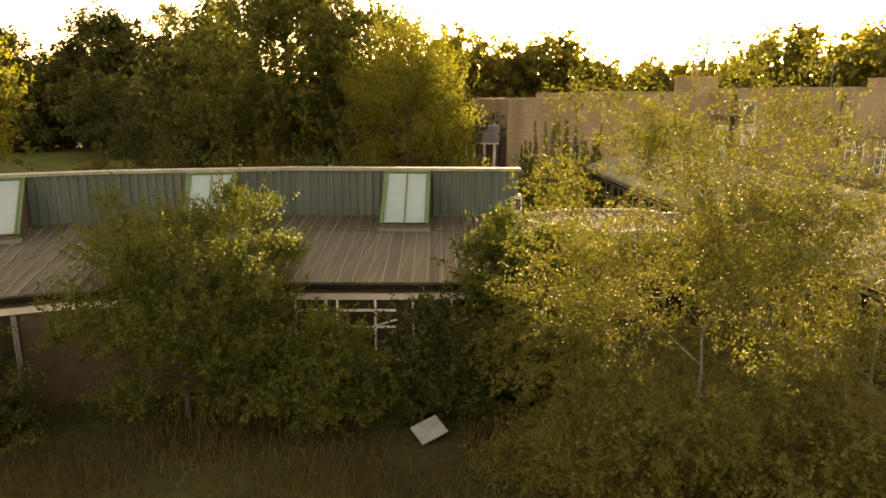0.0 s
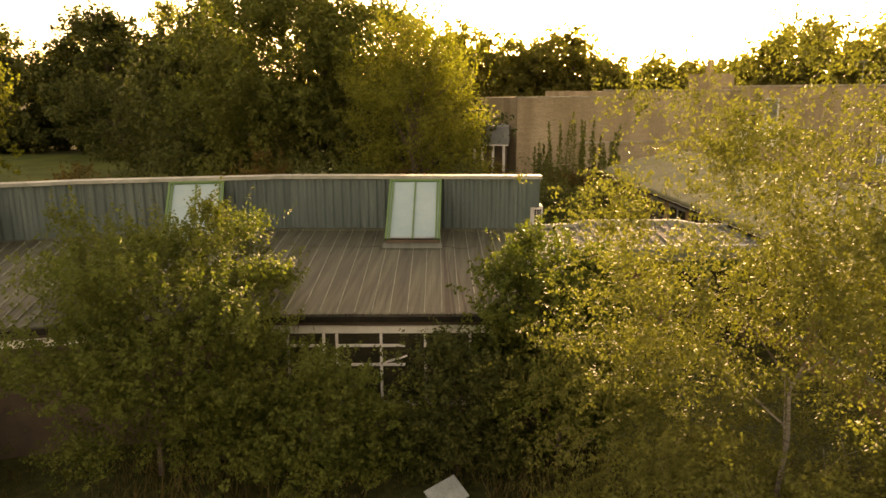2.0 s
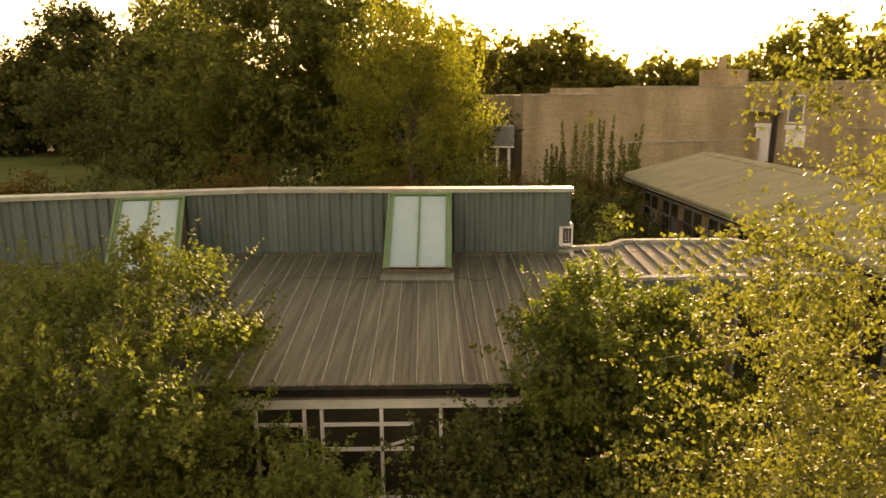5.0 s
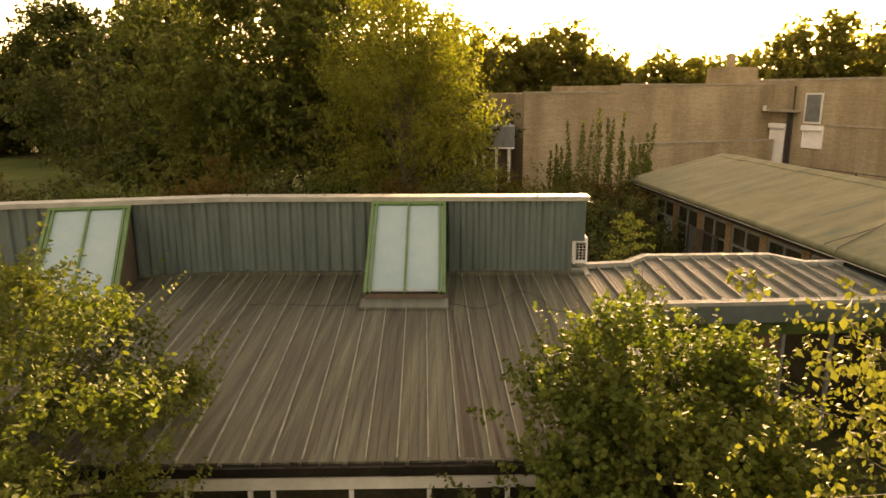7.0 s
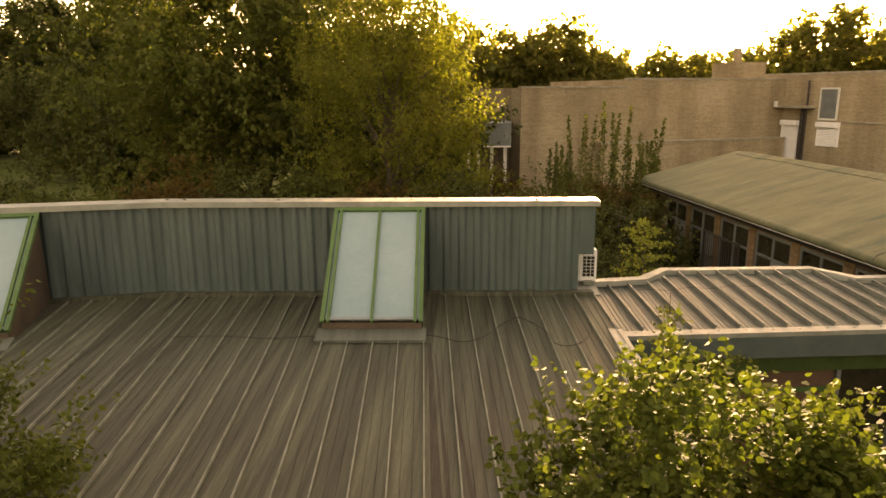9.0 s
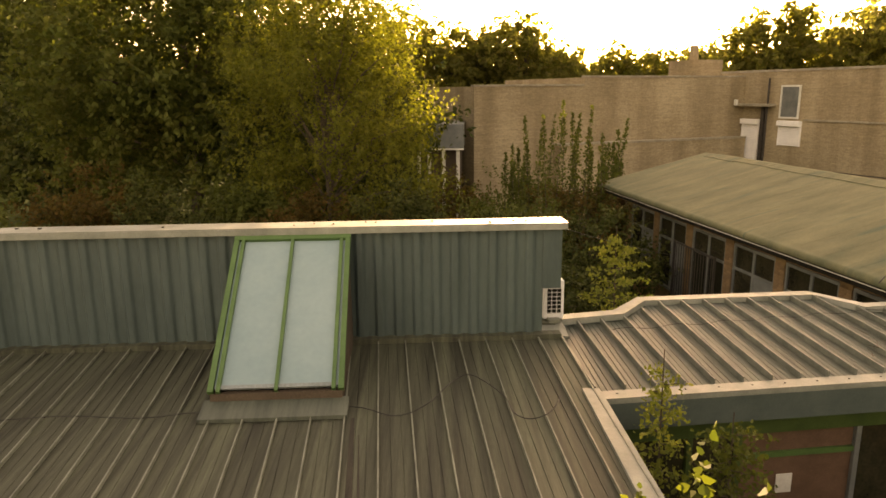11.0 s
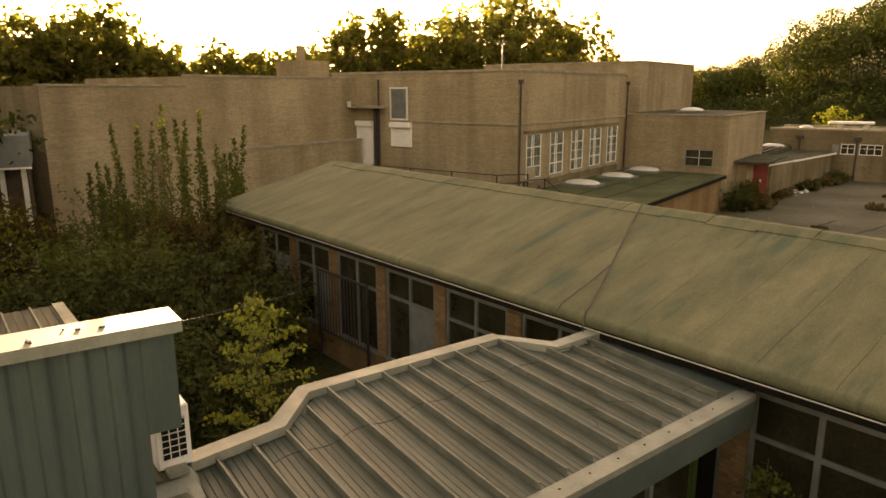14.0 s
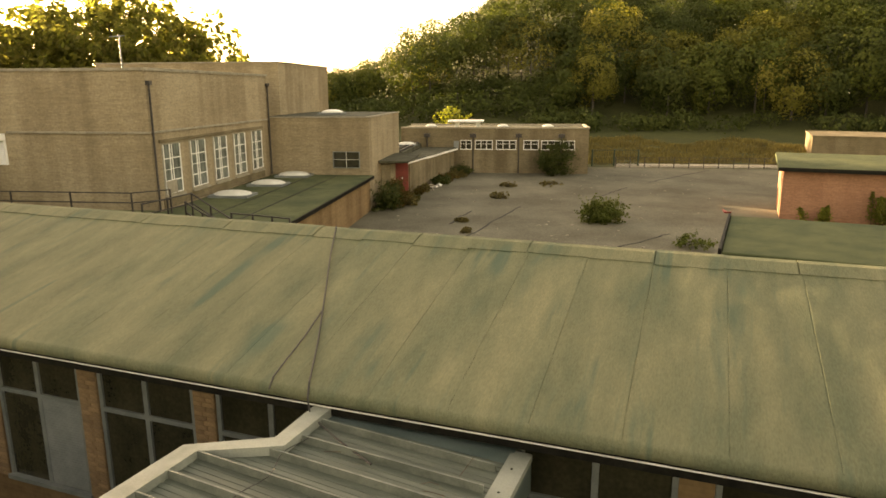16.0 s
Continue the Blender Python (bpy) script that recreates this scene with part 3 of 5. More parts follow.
skylight(0.452, 1)
skylight(0.47, 2)


def front_windows():
    """White window frames under the eaves."""
    a, b = Vector((*inset(EAVE, -0.33)[0], 0)), Vector((*inset(EAVE, -0.33)[1], 0))
    ang = math.degrees(math.atan2(a.y - b.y, a.x - b.x))
    w = empty("window", pose(a.x, a.y, 0, 0, 0, ang))
    w.parent = block
    tagged(w, label="white-framed classroom window, dark inside, partly boarded")
    def bx(x0, x1, z0, z1, nm, m, y0=-0.06, y1=0.04):
        part(nm, boxes((x0, x1, y0, y1, z0, z1)), m, w)
    for x in (-6.66, -5.83, -5.53, -4.51, -3.49, -2.46, -1.41):
        bx(x - 0.03, x + 0.03, 0.55, 2.25, "mullion", M_WHITE)
    for z in (1.97, 1.5):
        bx(-5.51, -3.96, z - 0.03, z + 0.03, "transom", M_WHITE, -0.05, 0.03)
    bx(-6.61, -5.86, 1.94, 2.0, "transom", M_WHITE, -0.05, 0.03)
    bx(-6.61, -1.41, 0.5, 0.58, "sill", M_WHITE, -0.1, 0.03)
    bx(-6.63, -1.41, 0.58, 2.25, "pane", M_GLASS, -0.015, 0.005)
    bm = bmesh.new()
    bar(bm, (-4.46, -0.05, 1.55), (-3.91, -0.05, 1.72), 0.03, 0.04)
    part("broken_stay", bm, M_WHITE, w)
    # the bay further along
    a, b = Vector((*inset(EAVE, -0.33)[2], 0)), Vector((*inset(EAVE, -0.33)[3], 0))
    ang = math.degrees(math.atan2(a.y - b.y, a.x - b.x))
    w2 = empty("window", pose(a.x, a.y, 0, 0, 0, ang))
    w2.parent = block
    for x in (-0.9, -2.2, -3.3):
        part("mullion", boxes((x - 0.025, x + 0.025, -0.06, 0.04, 0.55, 2.25)), M_FRAMEG, w2)
    part("pane", boxes((-3.3, -0.9, -0.015, 0.005, 0.58, 2.25)), M_GLASS, w2)
    part("sill", boxes((-3.3, -0.9, -0.1, 0.03, 0.5, 0.58)), M_FRAMEG, w2)
    part("jamb", boxes((-0.86, -0.8, -0.07, 0.03, 0.9, 2.25)), M_FRAMEG, w2)


front_windows()

# ---------------------------------------------------------------- link building
link = empty("link_building", label="flat link corridor with ribbed metal roof and pale coping", category="building")
BACK = [(0.12, 0.62), (1.18, 0.85), (1.79, 1.58), (5.03, 1.80), (5.6, 1.02), (6.5, 1.12)]
FRONT = [(0.0, -2.0), (7.0, -1.28)]


def back_y(x):
    for (x0, y0), (x1, y1) in zip(BACK, BACK[1:]):
        if x0 <= x <= x1:
            return y0 + (y1 - y0) * (x - x0) / (x1 - x0)
    return BACK[0][1] if x < BACK[0][0] else BACK[-1][1]


def front_y(x):
    return FRONT[0][1] + (FRONT[1][1] - FRONT[0][1]) * x / 7.0


def link_roof():
    n = 16
    xs = [0.0 + 0.418 * k for k in range(n + 1)]
    for k in range(n):
        x0, x1 = xs[k], xs[k + 1]
        yb0, yb1, yf0, yf1 = back_y(x0 - 0.15) - 0.02, back_y(x1 - 0.15) - 0.02, front_y(x0) + 0.02, front_y(x1) + 0.02
        zb = lambda yb: 3.02 + 0.037 * (yb + 1.8)
        top = [(x0, yb0, zb(yb0)), (x0 + 0.07, yf0, zb(yf0)), (x1 + 0.07, yf1, zb(yf1)), (x1, yb1, zb(yb1))]
        bm = sheet(top[0], top[3], top[1], top[2], (0.22, 0.41, 0.6, 0.8), 0.010)
        part("roof_sheet", bm, M_LINK, link)
        rb = bmesh.new()
        bar(rb, (top[0][0] + 0.004, top[0][1] - 0.13, top[0][2] + 0.04), (top[1][0] + 0.07, top[1][1] + 0.06, top[1][2] + 0.045), 0.024, 0.1)
        part("roof_seam", rb, M_LINKRIB, link)


link_roof()


part("rear_coping", strip(bmesh.new(), inset(BACK, 0.08), inset(BACK, -0.16), 3.13, 3.24), M_COPING, link, "pale metal coping with angled corners")
part("front_coping", strip(bmesh.new(), [(0.02, -1.98), (6.9, -1.27)], [(0.0, -2.22), (6.9, -1.51)], 2.98, 3.06), M_COPING, link, "pale metal front coping with bolt heads")
part("front_fascia", strip(bmesh.new(), [(0.16, -2.17), (6.9, -1.48)], [(0.16, -2.2), (6.9, -1.5)], 2.6, 2.985), M_FASCIA, link, "grey-blue sheet fascia")
part("side_coping", hexa(bmesh.new(), [(-0.05, -1.98, 3.06), (0.18, -2.0, 3.06), (0.36, -7.85, 2.80), (0.10, -7.85, 2.80)], [(-0.05, -1.98, 3.12), (0.18, -2.0, 3.12), (0.36, -7.85, 2.865), (0.10, -7.85, 2.865)]), M_COPING, link, "pale metal verge coping")
part("side_fascia", hexa(bmesh.new(), [(0.15, -2.2, 2.6), (0.175, -2.2, 2.6), (0.34, -7.8, 2.45), (0.315, -7.8, 2.45)], [(0.15, -2.2, 3.055), (0.175, -2.2, 3.055), (0.34, -7.8, 2.797), (0.315, -7.8, 2.797)]), M_FASCIA, link)
part("corner_flashing", hexa(bmesh.new(), [(-0.3, -0.08, 3.14), (0.16, -0.08, 3.1), (0.2, 0.42, 3.12), (-0.28, 0.42, 3.14)], [(-0.3, -0.08, 3.17), (0.16, -0.08, 3.14), (0.12, 0.42, 3.24), (-0.28, 0.42, 3.24)]), M_COPING, link)
part("rear_wall", strip(bmesh.new(), inset(BACK, 0.02), inset(BACK, -0.14), -0.4, 3.129), M_FASCIA, link)
part("end_apron", hexa(bmesh.new(), [(6.42, 1.1, 2.95), (6.62, -1.34, 2.9), (7.5, -1.25, 2.95), (7.1, 1.2, 3.0)], [(6.42, 1.1, 3.13), (6.62, -1.34, 3.04), (7.5, -1.25, 3.12), (7.1, 1.2, 3.17)]), M_FASCIA, link, "dark sheet apron under the felt eaves")
for k in range(14):
    x = 0.4 + 0.47 * k
    part("bolt_head", bbox((x - 0.012, x + 0.012, front_y(x) - 0.10, front_y(x) - 0.076, 3.06, 3.068), bevel=0.003), M_GUTTER, link)
LINKF = pose(0, -1.7, 0, 0, 0, 5.9)
porch = empty("porch_front", LINKF)
porch.parent = link
tagged(porch, label="recessed green-framed glazed entrance front")
part("head_board", boxes((0.2, 7.0, -0.12, 0.0, 2.18, 2.6)), M_DKGREEN, porch)
part("back_wall", boxes((0.2, 7.0, 0.28, 0.4, -0.4, 2.6)), M_DARKWALL, porch)
for x in (0.25, 1.6, 2.35, 4.2, 5.3, 6.3):
    part("post", boxes((x - 0.04, x + 0.04, -0.08, 0.04, -0.3, 2.18)), M_FRAMEG if x in (4.2, 5.3) else M_DKGREEN, porch)
part("transom", boxes((2.39, 4.16, -0.06, 0.02, 1.75, 1.83)), M_GREEN, porch)
part("door", boxes((2.39, 4.16, -0.02, 0.02, -0.3, 1.75)), M_BOARD, porch, "brown boarded door")
part("top_light", boxes((2.39, 4.16, -0.01, 0.01, 1.83, 2.18)), M_BOARD, porch)
part("pane", boxes((0.29, 2.31, -0.01, 0.01, -0.3, 2.18)), M_GLASS, porch)
part("pane", boxes((4.24, 6.26, -0.01, 0.01, -0.3, 2.18)), M_GLASS, porch)
part("notice", boxes((3.0, 3.25, -0.035, -0.022, 1.15, 1.45)), M_WHITE, porch, "small white notice")

# ---------------------------------------------------------------- long building with the felt roof
FELT = pose(6.48, 1.5, 0, 0, 0, 7.1)
longb = empty("felt_roof_building", FELT, label="long brick classroom wing with a shallow green felt roof", category="building")
FE, FR, S0, S1 = 3.49, 4.53, -24.0, 14.6


def relief(x, y):
    """Sagging boards under the felt, and wrinkles down the slope where the felt has slipped."""
    slack = smooth(3.0, -2.5, y) if y > -2.5 else 1.0
    run = 0.5 + 0.5 * noise.noise((x * 0.45, y * 0.7, 11.0))
    return 0.012 * noise.noise((x * 0.55, y * 1.3, 3.0)) + (0.004 + 0.032 * slack * run) * noise.noise((x * 0.8, y * 3.2, 7.0)) + (0.002 + 0.012 * slack) * noise.noise((x * 2.6, y * 4.6, 17.0))


def felt_roof():
    edges, s = [S0], S0
    rnd = random.Random(5)
    while s < S1 - 1.2:
        s += rnd.choice((0.95, 1.0, 1.0, 1.05))
        edges.append(s)
    edges.append(S1)
    for i, (a, b) in enumerate(zip(edges, edges[1:])):
        bm = bmesh.new()
        nx = 34
        cols = [(0.0, -0.009), (0.004, 0.0), (0.016, 0.0)] + [(j / 12, 0.0) for j in range(1, 12)] + [(0.984, 0.0), (0.996, 0.0), (1.0, -0.009)]
        ny = len(cols) - 1
        rows = []
        for k in range(nx + 1):
            f = k / nx
            row = []
            for c, dip in cols:
                y = a + (b - a) * c
                x = 4.24 * f
                z = FE + (FR - FE) * f + dip * (0.35 + 0.65 * (noise.noise((x * 1.3, a * 7.0, 1.0)) > -0.15)) + relief(x, y)
                if k == 0:
                    z -= 0.02
                row.append(bm.verts.new((x, y, z)))
            rows.append(row)
        for r0, r1 in zip(rows, rows[1:]):
            for j in range(ny):
                bm.faces.new((r0[j], r1[j], r1[j + 1], r0[j + 1]))
        # rolled edge at the eaves
        roll = [(-0.04, -0.02), (-0.085, -0.06), (-0.095, -0.12), (-0.085, -0.175), (-0.06, -0.2)]
        last = rows[0]
        for dx, dz in roll:
            nxt = [bm.verts.new((dx, v.co.y, FE + dz + 0.006 * noise.noise((v.co.y * 2, 0, 0)))) for v in rows[0]]
            for j in range(ny):
                bm.faces.new((nxt[j], last[j], last[j + 1], nxt[j + 1]))
            last = nxt
        # lap under the edge of the strip
        ob = part("felt_sheet", bm, M_FELT, longb)
        for p in ob.data.polygons:
            p.use_smooth = True
    rnd = random.Random(8)
    for y0 in range(int(S0), int(S1)):
        bm = bmesh.new()
        w, t = rnd.uniform(0.36, 0.44), 0.012 * noise.noise((y0 * 1.7, 0, 0))
        z = lambda x: FE + (FR - FE) * x / 4.24
        ring = [(4.24 - w, z(4.24 - w) - 0.02), (4.24 - w, z(4.24 - w) + 0.018), (4.16, FR + 0.012 + t), (4.34, FR + 0.014 + t), (4.5, FR - 0.05), (4.24, FR - 0.03)]
        hexa(bm, [(x, y0 + 0.004, zz) for x, zz in ring], [(x, y0 + 1.02 - 0.04 * (y0 % 2), zz) for x, zz in ring])
        part("ridge_cap", bm, M_FELT, longb)
    part("rear_slope", hexa(bmesh.new(), [(4.3, S0, FR - 0.2), (8.6, S0, FE - 0.2), (8.6, S1, FE - 0.2), (4.3, S1, FR - 0.2)], [(4.3, S0, FR - 0.02), (8.6, S0, FE), (8.6, S1, FE), (4.3, S1, FR - 0.02)]), M_FELT, longb)
    # near-black deck edge, shade under the felt put into its colour
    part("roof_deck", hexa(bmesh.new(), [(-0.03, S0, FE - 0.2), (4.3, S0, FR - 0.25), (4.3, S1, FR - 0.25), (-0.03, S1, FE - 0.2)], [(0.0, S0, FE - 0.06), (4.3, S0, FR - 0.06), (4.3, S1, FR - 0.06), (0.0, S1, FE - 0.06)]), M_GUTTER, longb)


felt_roof()
part("gutter", boxes((-0.045, 0.02, S0, S1, FE - 0.34, FE - 0.215)), M_GUTTER, longb, "black gutter under the felt edge")
part("drip_trim", boxes((-0.07, -0.0455, S0, S1, FE - 0.236, FE - 0.226)), M_WHITE, longb, "thin white edge trim")
# near-black here too: the shade below the felt edge is painted in
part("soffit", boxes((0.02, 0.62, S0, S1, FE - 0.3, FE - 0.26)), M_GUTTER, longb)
part("wall_core", boxes((0.85, 8.0, S0, S1 - 0.2, -1.4, FE - 0.26)), M_DARKWALL, longb)
part("gable_wall", hexa(bmesh.new(), [(0.6, S1 - 0.4, -1.2), (8.0, S1 - 0.4, -1.2), (8.0, S1 - 0.15, -1.2), (0.6, S1 - 0.15, -1.2)], [(0.6, S1 - 0.4, FE - 0.2), (8.0, S1 - 0.4, FE - 0.2), (8.0, S1 - 0.15, FE - 0.2), (0.6, S1 - 0.15, FE - 0.2)]), M_BRICKO, longb)
part("plinth_wall", boxes((0.6, 0.85, S0, S1 - 0.41, -1.2, 0.5)), M_BRICKO, longb, "orange brick wall below the windows")


def felt_window(y0, y1, louvre):
    """A window bay: grey frame, mullion, transom, dark panes or a louvred panel."""
    w = empty("window", pose(0.66, y0, 0))
    w.parent = longb
    ln = y1 - y0
    def bx(nm, m, a0, a1, z0, z1, d0=-0.04, d1=0.04):
        part(nm, boxes((d0, d1, a0, a1, z0, z1)), m, w)
    bx("frame", M_FRAMEG, 0, 0.07, 0.55, 2.85)
    bx("frame", M_FRAMEG, ln - 0.07, ln, 0.55, 2.85)
    bx("frame", M_FRAMEG, 0.07, ln - 0.07, 2.77, 2.85)
    bx("sill", M_FRAMEG, -0.02, ln + 0.02, 0.5, 0.58, -0.1, 0.05)
    mid = ln * 0.5
    bx("mullion", M_FRAMEG, mid - 0.04, mid + 0.04, 0.58, 2.77)
    for a0, a1 in ((0.07, mid - 0.04), (mid + 0.04, ln - 0.07)):
        bx("transom", M_FRAMEG, a0, a1, 2.13, 2.2)
        bx("pane", M_GLASS, a0, a1, 2.2, 2.77, 0.0, 0.012)
    bx("pane", M_GLASS, mid + 0.04, ln - 0.07, 0.58, 2.13, 0.0, 0.012)
    if louvre:
        bm = bmesh.new()
        z = 0.60
        while z < 2.1:
            hexa(bm, [(-0.035, 0.07, z), (0.0, 0.07, z + 0.03), (0.0, mid - 0.04, z + 0.03), (-0.035, mid - 0.04, z)], [(-0.035, 0.07, z + 0.012), (0.0, 0.07, z + 0.042), (0.0, mid - 0.04, z + 0.042), (-0.035, mid - 0.04, z + 0.012)])
            z += 0.045
        part("louvre_panel", bm, M_FRAMEG, w, "pale louvred panel")
    bx("pane", M_GLASS, 0.07, mid - 0.04, 0.58, 2.13, 0.005, 0.017)


y = -22.6
k = 0
while y < 13.2:
    felt_window(y, y + 1.86, k in (12, 13, 14, 15) and k % 2 == 0 or k == 15)
    y += 2.25
    k += 1
y = -24.0
k = 0
while y < 14.0:
    ln = 1.4 if k == 0 else 0.385
    part("brick_pier", boxes((0.6, 0.85, y + 0.002, y + ln, 0.5, FE - 0.3)), M_BRICKO, longb)
    y += ln + (0 if k == 0 else 1.865) + (1.865 if k == 0 else 0)
    k += 1
part("head_beam", boxes((0.66, 0.85, S0, S1 - 0.41, 2.855, FE - 0.301)), M_BRICKO, longb)

# ---------------------------------------------------------------- brick hall and its wings (local: x along the window front)


def hall_part(name, rows, m, label="", parent=None):
    return part(name, boxes(*rows), m, parent or hall, label)


hall = empty("brick_hall", HALL, label="tall flat-roofed buff brick school hall", category="building")
hall_part("wall", [(0, 15, 0, 14, -1.2, 7.95)], M_BRICK)
hall_part("left_wing", [(-12, 0, 11.9, 22, -1.2, 7.68), (-19, -12.001, 11.9, 22, -1.2, 7.2)], M_BRICK)
hall_part("parapet_coping", [(-0.06, 15.06, -0.06, 0.3, 7.95, 8.08), (-0.06, 0.3, 0.3, 14, 7.95, 8.08), (-12.06, -0.061, 11.84, 12.2, 7.68, 7.78), (-19.06, -12.061, 11.84, 12.2, 7.2, 7.3)], M_STONE, "weathered stone coping")
hall_part("string_course", [(-0.07, 15.0, -0.07, 0.0, 5.1, 5.2), (-0.07, 0.0, 0.0, 7.2, 5.1, 5.2)], M_STONE)
hall_part("lower_wing", [(-14, -0.3, 11.2, 11.9, -1.2, 3.9)], M_BRICK)
hall_part("ledge", [(-14.06, -0.3, 11.14, 11.9, 3.9, 4.0)], M_STONE)
hall_part("stage_tower", [(18, 30.3, 0.2, 14, -1.2, 8.95)], M_BRICK)
hall_part("recess_wall", [(15, 18, 3.0, 14, -1.2, 7.9)], M_BRICK)
hall_part("tower_coping", [(17.94, 30.36, 0.14, 0.5, 8.95, 9.04), (17.94, 18.3, 0.5, 14, 8.95, 9.04)], M_STONE)
hall_part("roof_house", [(5.6, 8.6, 23, 26, -1, 9.3)], M_BRICK)
hall_part("chimney", [(6.4, 6.9, 24, 24.5, 9.3, 10.5)], M_BRICK)
for x in (0.15, 14.9):
    bm = tube(bmesh.new(), [(x, -0.1, 1.5), (x, -0.1, 7.4)], 0.05, sides=8)
    box(bm, x - 0.12, x + 0.12, -0.2, -0.0, 7.3, 7.5)
    part("downpipe", bm, M_PIPE, hall, "black iron downpipe with hopper")
bm = tube(bmesh.new(), [(-0.08, 9.9, 2.4), (-0.08, 9.9, 7.6)], 0.06, sides=8)
part("downpipe", bm, M_PIPE, hall)
bm = tube(bmesh.new(), [(0.4, 1.25, 8.0), (0.4, 1.25, 9.55)], 0.035)
bar(bm, (0.4, 1.0, 9.5), (0.4, 1.7, 9.46), 0.05, 0.05)
part("aerial", bm, M_FRAMEG, hall)


def hall_window(x0, x1, z0, z1):
    w = empty("window", pose(x0, 0, 0))
    w.parent = hall
    ln = x1 - x0
    part("reveal", boxes((-0.08, ln + 0.08, -0.02, -0.003, z0 - 0.1, z1 + 0.08)), M_STONE, w)
    part("pane", boxes((0, ln, -0.035, -0.025, z0, z1)), M_HALLGLASS, w)
    part("sill", boxes((-0.12, ln + 0.12, -0.16, -0.021, z0 - 0.2, z0 - 0.1)), M_STONE, w)
    for f, h in ((0.012, 0.016), (0.37, 0.026), (0.5, 0.014), (0.98, 0.03)):
        part("mullion", boxes((ln * f - h, ln * f + h, -0.08, -0.036, z0, z1)), M_WHITE, w)
    for f, h in ((0.01, 0.02), (0.27, 0.026), (0.5, 0.011), (0.72, 0.026)):
        z = z0 + (z1 - z0) * f
        part("glazing_bar", boxes((0.037, ln - 0.064, -0.07, -0.037, z - h, z + h)), M_WHITE, w)


hall_part("window_lintel", [(0.7, 13.75, -0.09, -0.003, 4.62, 4.76)], M_DULLBRICK)
hall_part("window_apron", [(0.7, 13.75, -0.055, -0.003, 1.46, 1.88)], M_DULLBRICK)
for x in (0.95, 3.72, 6.45, 9.15, 11.85):
    hall_window(x, x + 1.66, 2.1, 4.5)
part("boarded_pane", boxes((1.0, 1.95, -0.1, -0.081, 2.12, 2.75)), M_STONE, hall, "pale board over a broken pane")


def shutter(y0, y1, z0, z1):
    s = empty("roller_shutter", pose(0, y0, 0))
    s.parent = hall
    tagged(s, label="white closed roller shutter with its box")
    ln = y1 - y0
    part("shutter_box", bbox((-0.32, -0.002, -0.05, ln + 0.05, z1 - 0.32, z1), bevel=0.02), M_SHUTTER, s)
    z = z0
    while z < z1 - 0.34:
        part("slat", bbox((-0.12, -0.02, 0.0, ln, z, z + 0.095), bevel=0.018), M_SHUTTER, s)
        z += 0.1
    for yy in (-0.03, ln - 0.02):
        part("guide_rail", boxes((-0.15, -0.002, yy, yy + 0.05, z0, z1 - 0.32)), M_SHUTTER, s)


shutter(10.42, 11.72, 2.3, 5.1)
shutter(7.35, 8.85, 3.6, 5.08)
w = empty("window", pose(0, 7.68, 0))
w.parent = hall
part("backing", boxes((-0.03, -0.02, 0, 1.2, 5.3, 7.05)), M_FRAMEG, w)
part("frame", boxes((-0.1, -0.002, -0.09, 0.0, 5.2, 7.15), (-0.1, -0.002, 1.2, 1.29, 5.2, 7.15), (-0.1, -0.002, 0.001, 1.199, 7.05, 7.15), (-0.13, -0.002, 0.001, 1.199, 5.2, 5.3)), M_DOME, w)
for k in range(15):
    part("louvre_blade", bar(bmesh.new(), (-0.055, 0.002, 5.37 + 0.116 * k), (-0.055, 1.198, 5.37 + 0.116 * k), 0.05, 0.06), M_FRAMEG, w)
hall_part("door_canopy", [(-0.75, -0.003, 9.3, 11.89, 5.9, 6.05)], M_STONE, "thin concrete slab over the shuttered door")
hall_part("door_jamb", [(-0.2, -0.003, 10.0, 10.24, 2.0, 5.9)], M_PIPE, "dark upright box beside the shutter")
# small pale box on the canopy's outer edge, gives no light
hall_part("wall_lamp", [(-0.9, -0.752, 11.6, 11.8, 5.95, 6.3)], M_DOME)

annex = empty("flat_annex", HALL, label="low annex with a green felt flat roof", category="building")
part("wall", boxes((-3, 14.95, -6.9, -0.2, -1.2, 1.25)), M_BRICKO, annex)
part("roof", bbox((-3.2, 14.97, -7.15, -0.21, 1.25, 1.45), bevel=0.04), M_FELTDK, annex, "dark green mossy felt roof")
part("edge_trim", boxes((-3.2, 14.97, -7.22, -7.16, 1.22, 1.42)), M_GUTTER, annex)


for yy in (-3.05, -4.75):
    part("felt_seam", boxes((-3.1, 14.9, yy - 0.05, yy + 0.05, 1.449, 1.456)), M_GUTTER, annex)


def dome(x, y, rx, ry, z=1.45):
    d = empty("dome_rooflight", HALL @ pose(x, y, z), label="white moulded rooflight dome on a kerb", category="rooflight", group="annex rooflights")
    bm = bmesh.new()
    bmesh.ops.create_uvsphere(bm, u_segments=20, v_segments=10, radius=1.0)
    bmesh.ops.delete(bm, geom=[v for v in bm.verts if v.co.z < -0.01], context="VERTS")
    for v in bm.verts:
        q = max(abs(v.co.x), abs(v.co.y)) / max(1e-6, math.hypot(v.co.x, v.co.y))
        v.co = Vector((v.co.x * rx * (1.25 - 0.25 * q), v.co.y * ry * (1.25 - 0.25 * q), 0.12 + v.co.z * 0.22))
    ob = part("dome", bm, M_DOME, d)
    for p in ob.data.polygons:
        p.use_smooth = True
    part("kerb", boxes((-rx - 0.05, rx + 0.05, -ry - 0.05, ry + 0.05, 0.0, 0.13)), M_FRAMEG, d)


for x, y in ((5.0, -1.6), (9.5, -1.9), (13.8, -2.05)):
    dome(x, y, 0.72, 1.05)

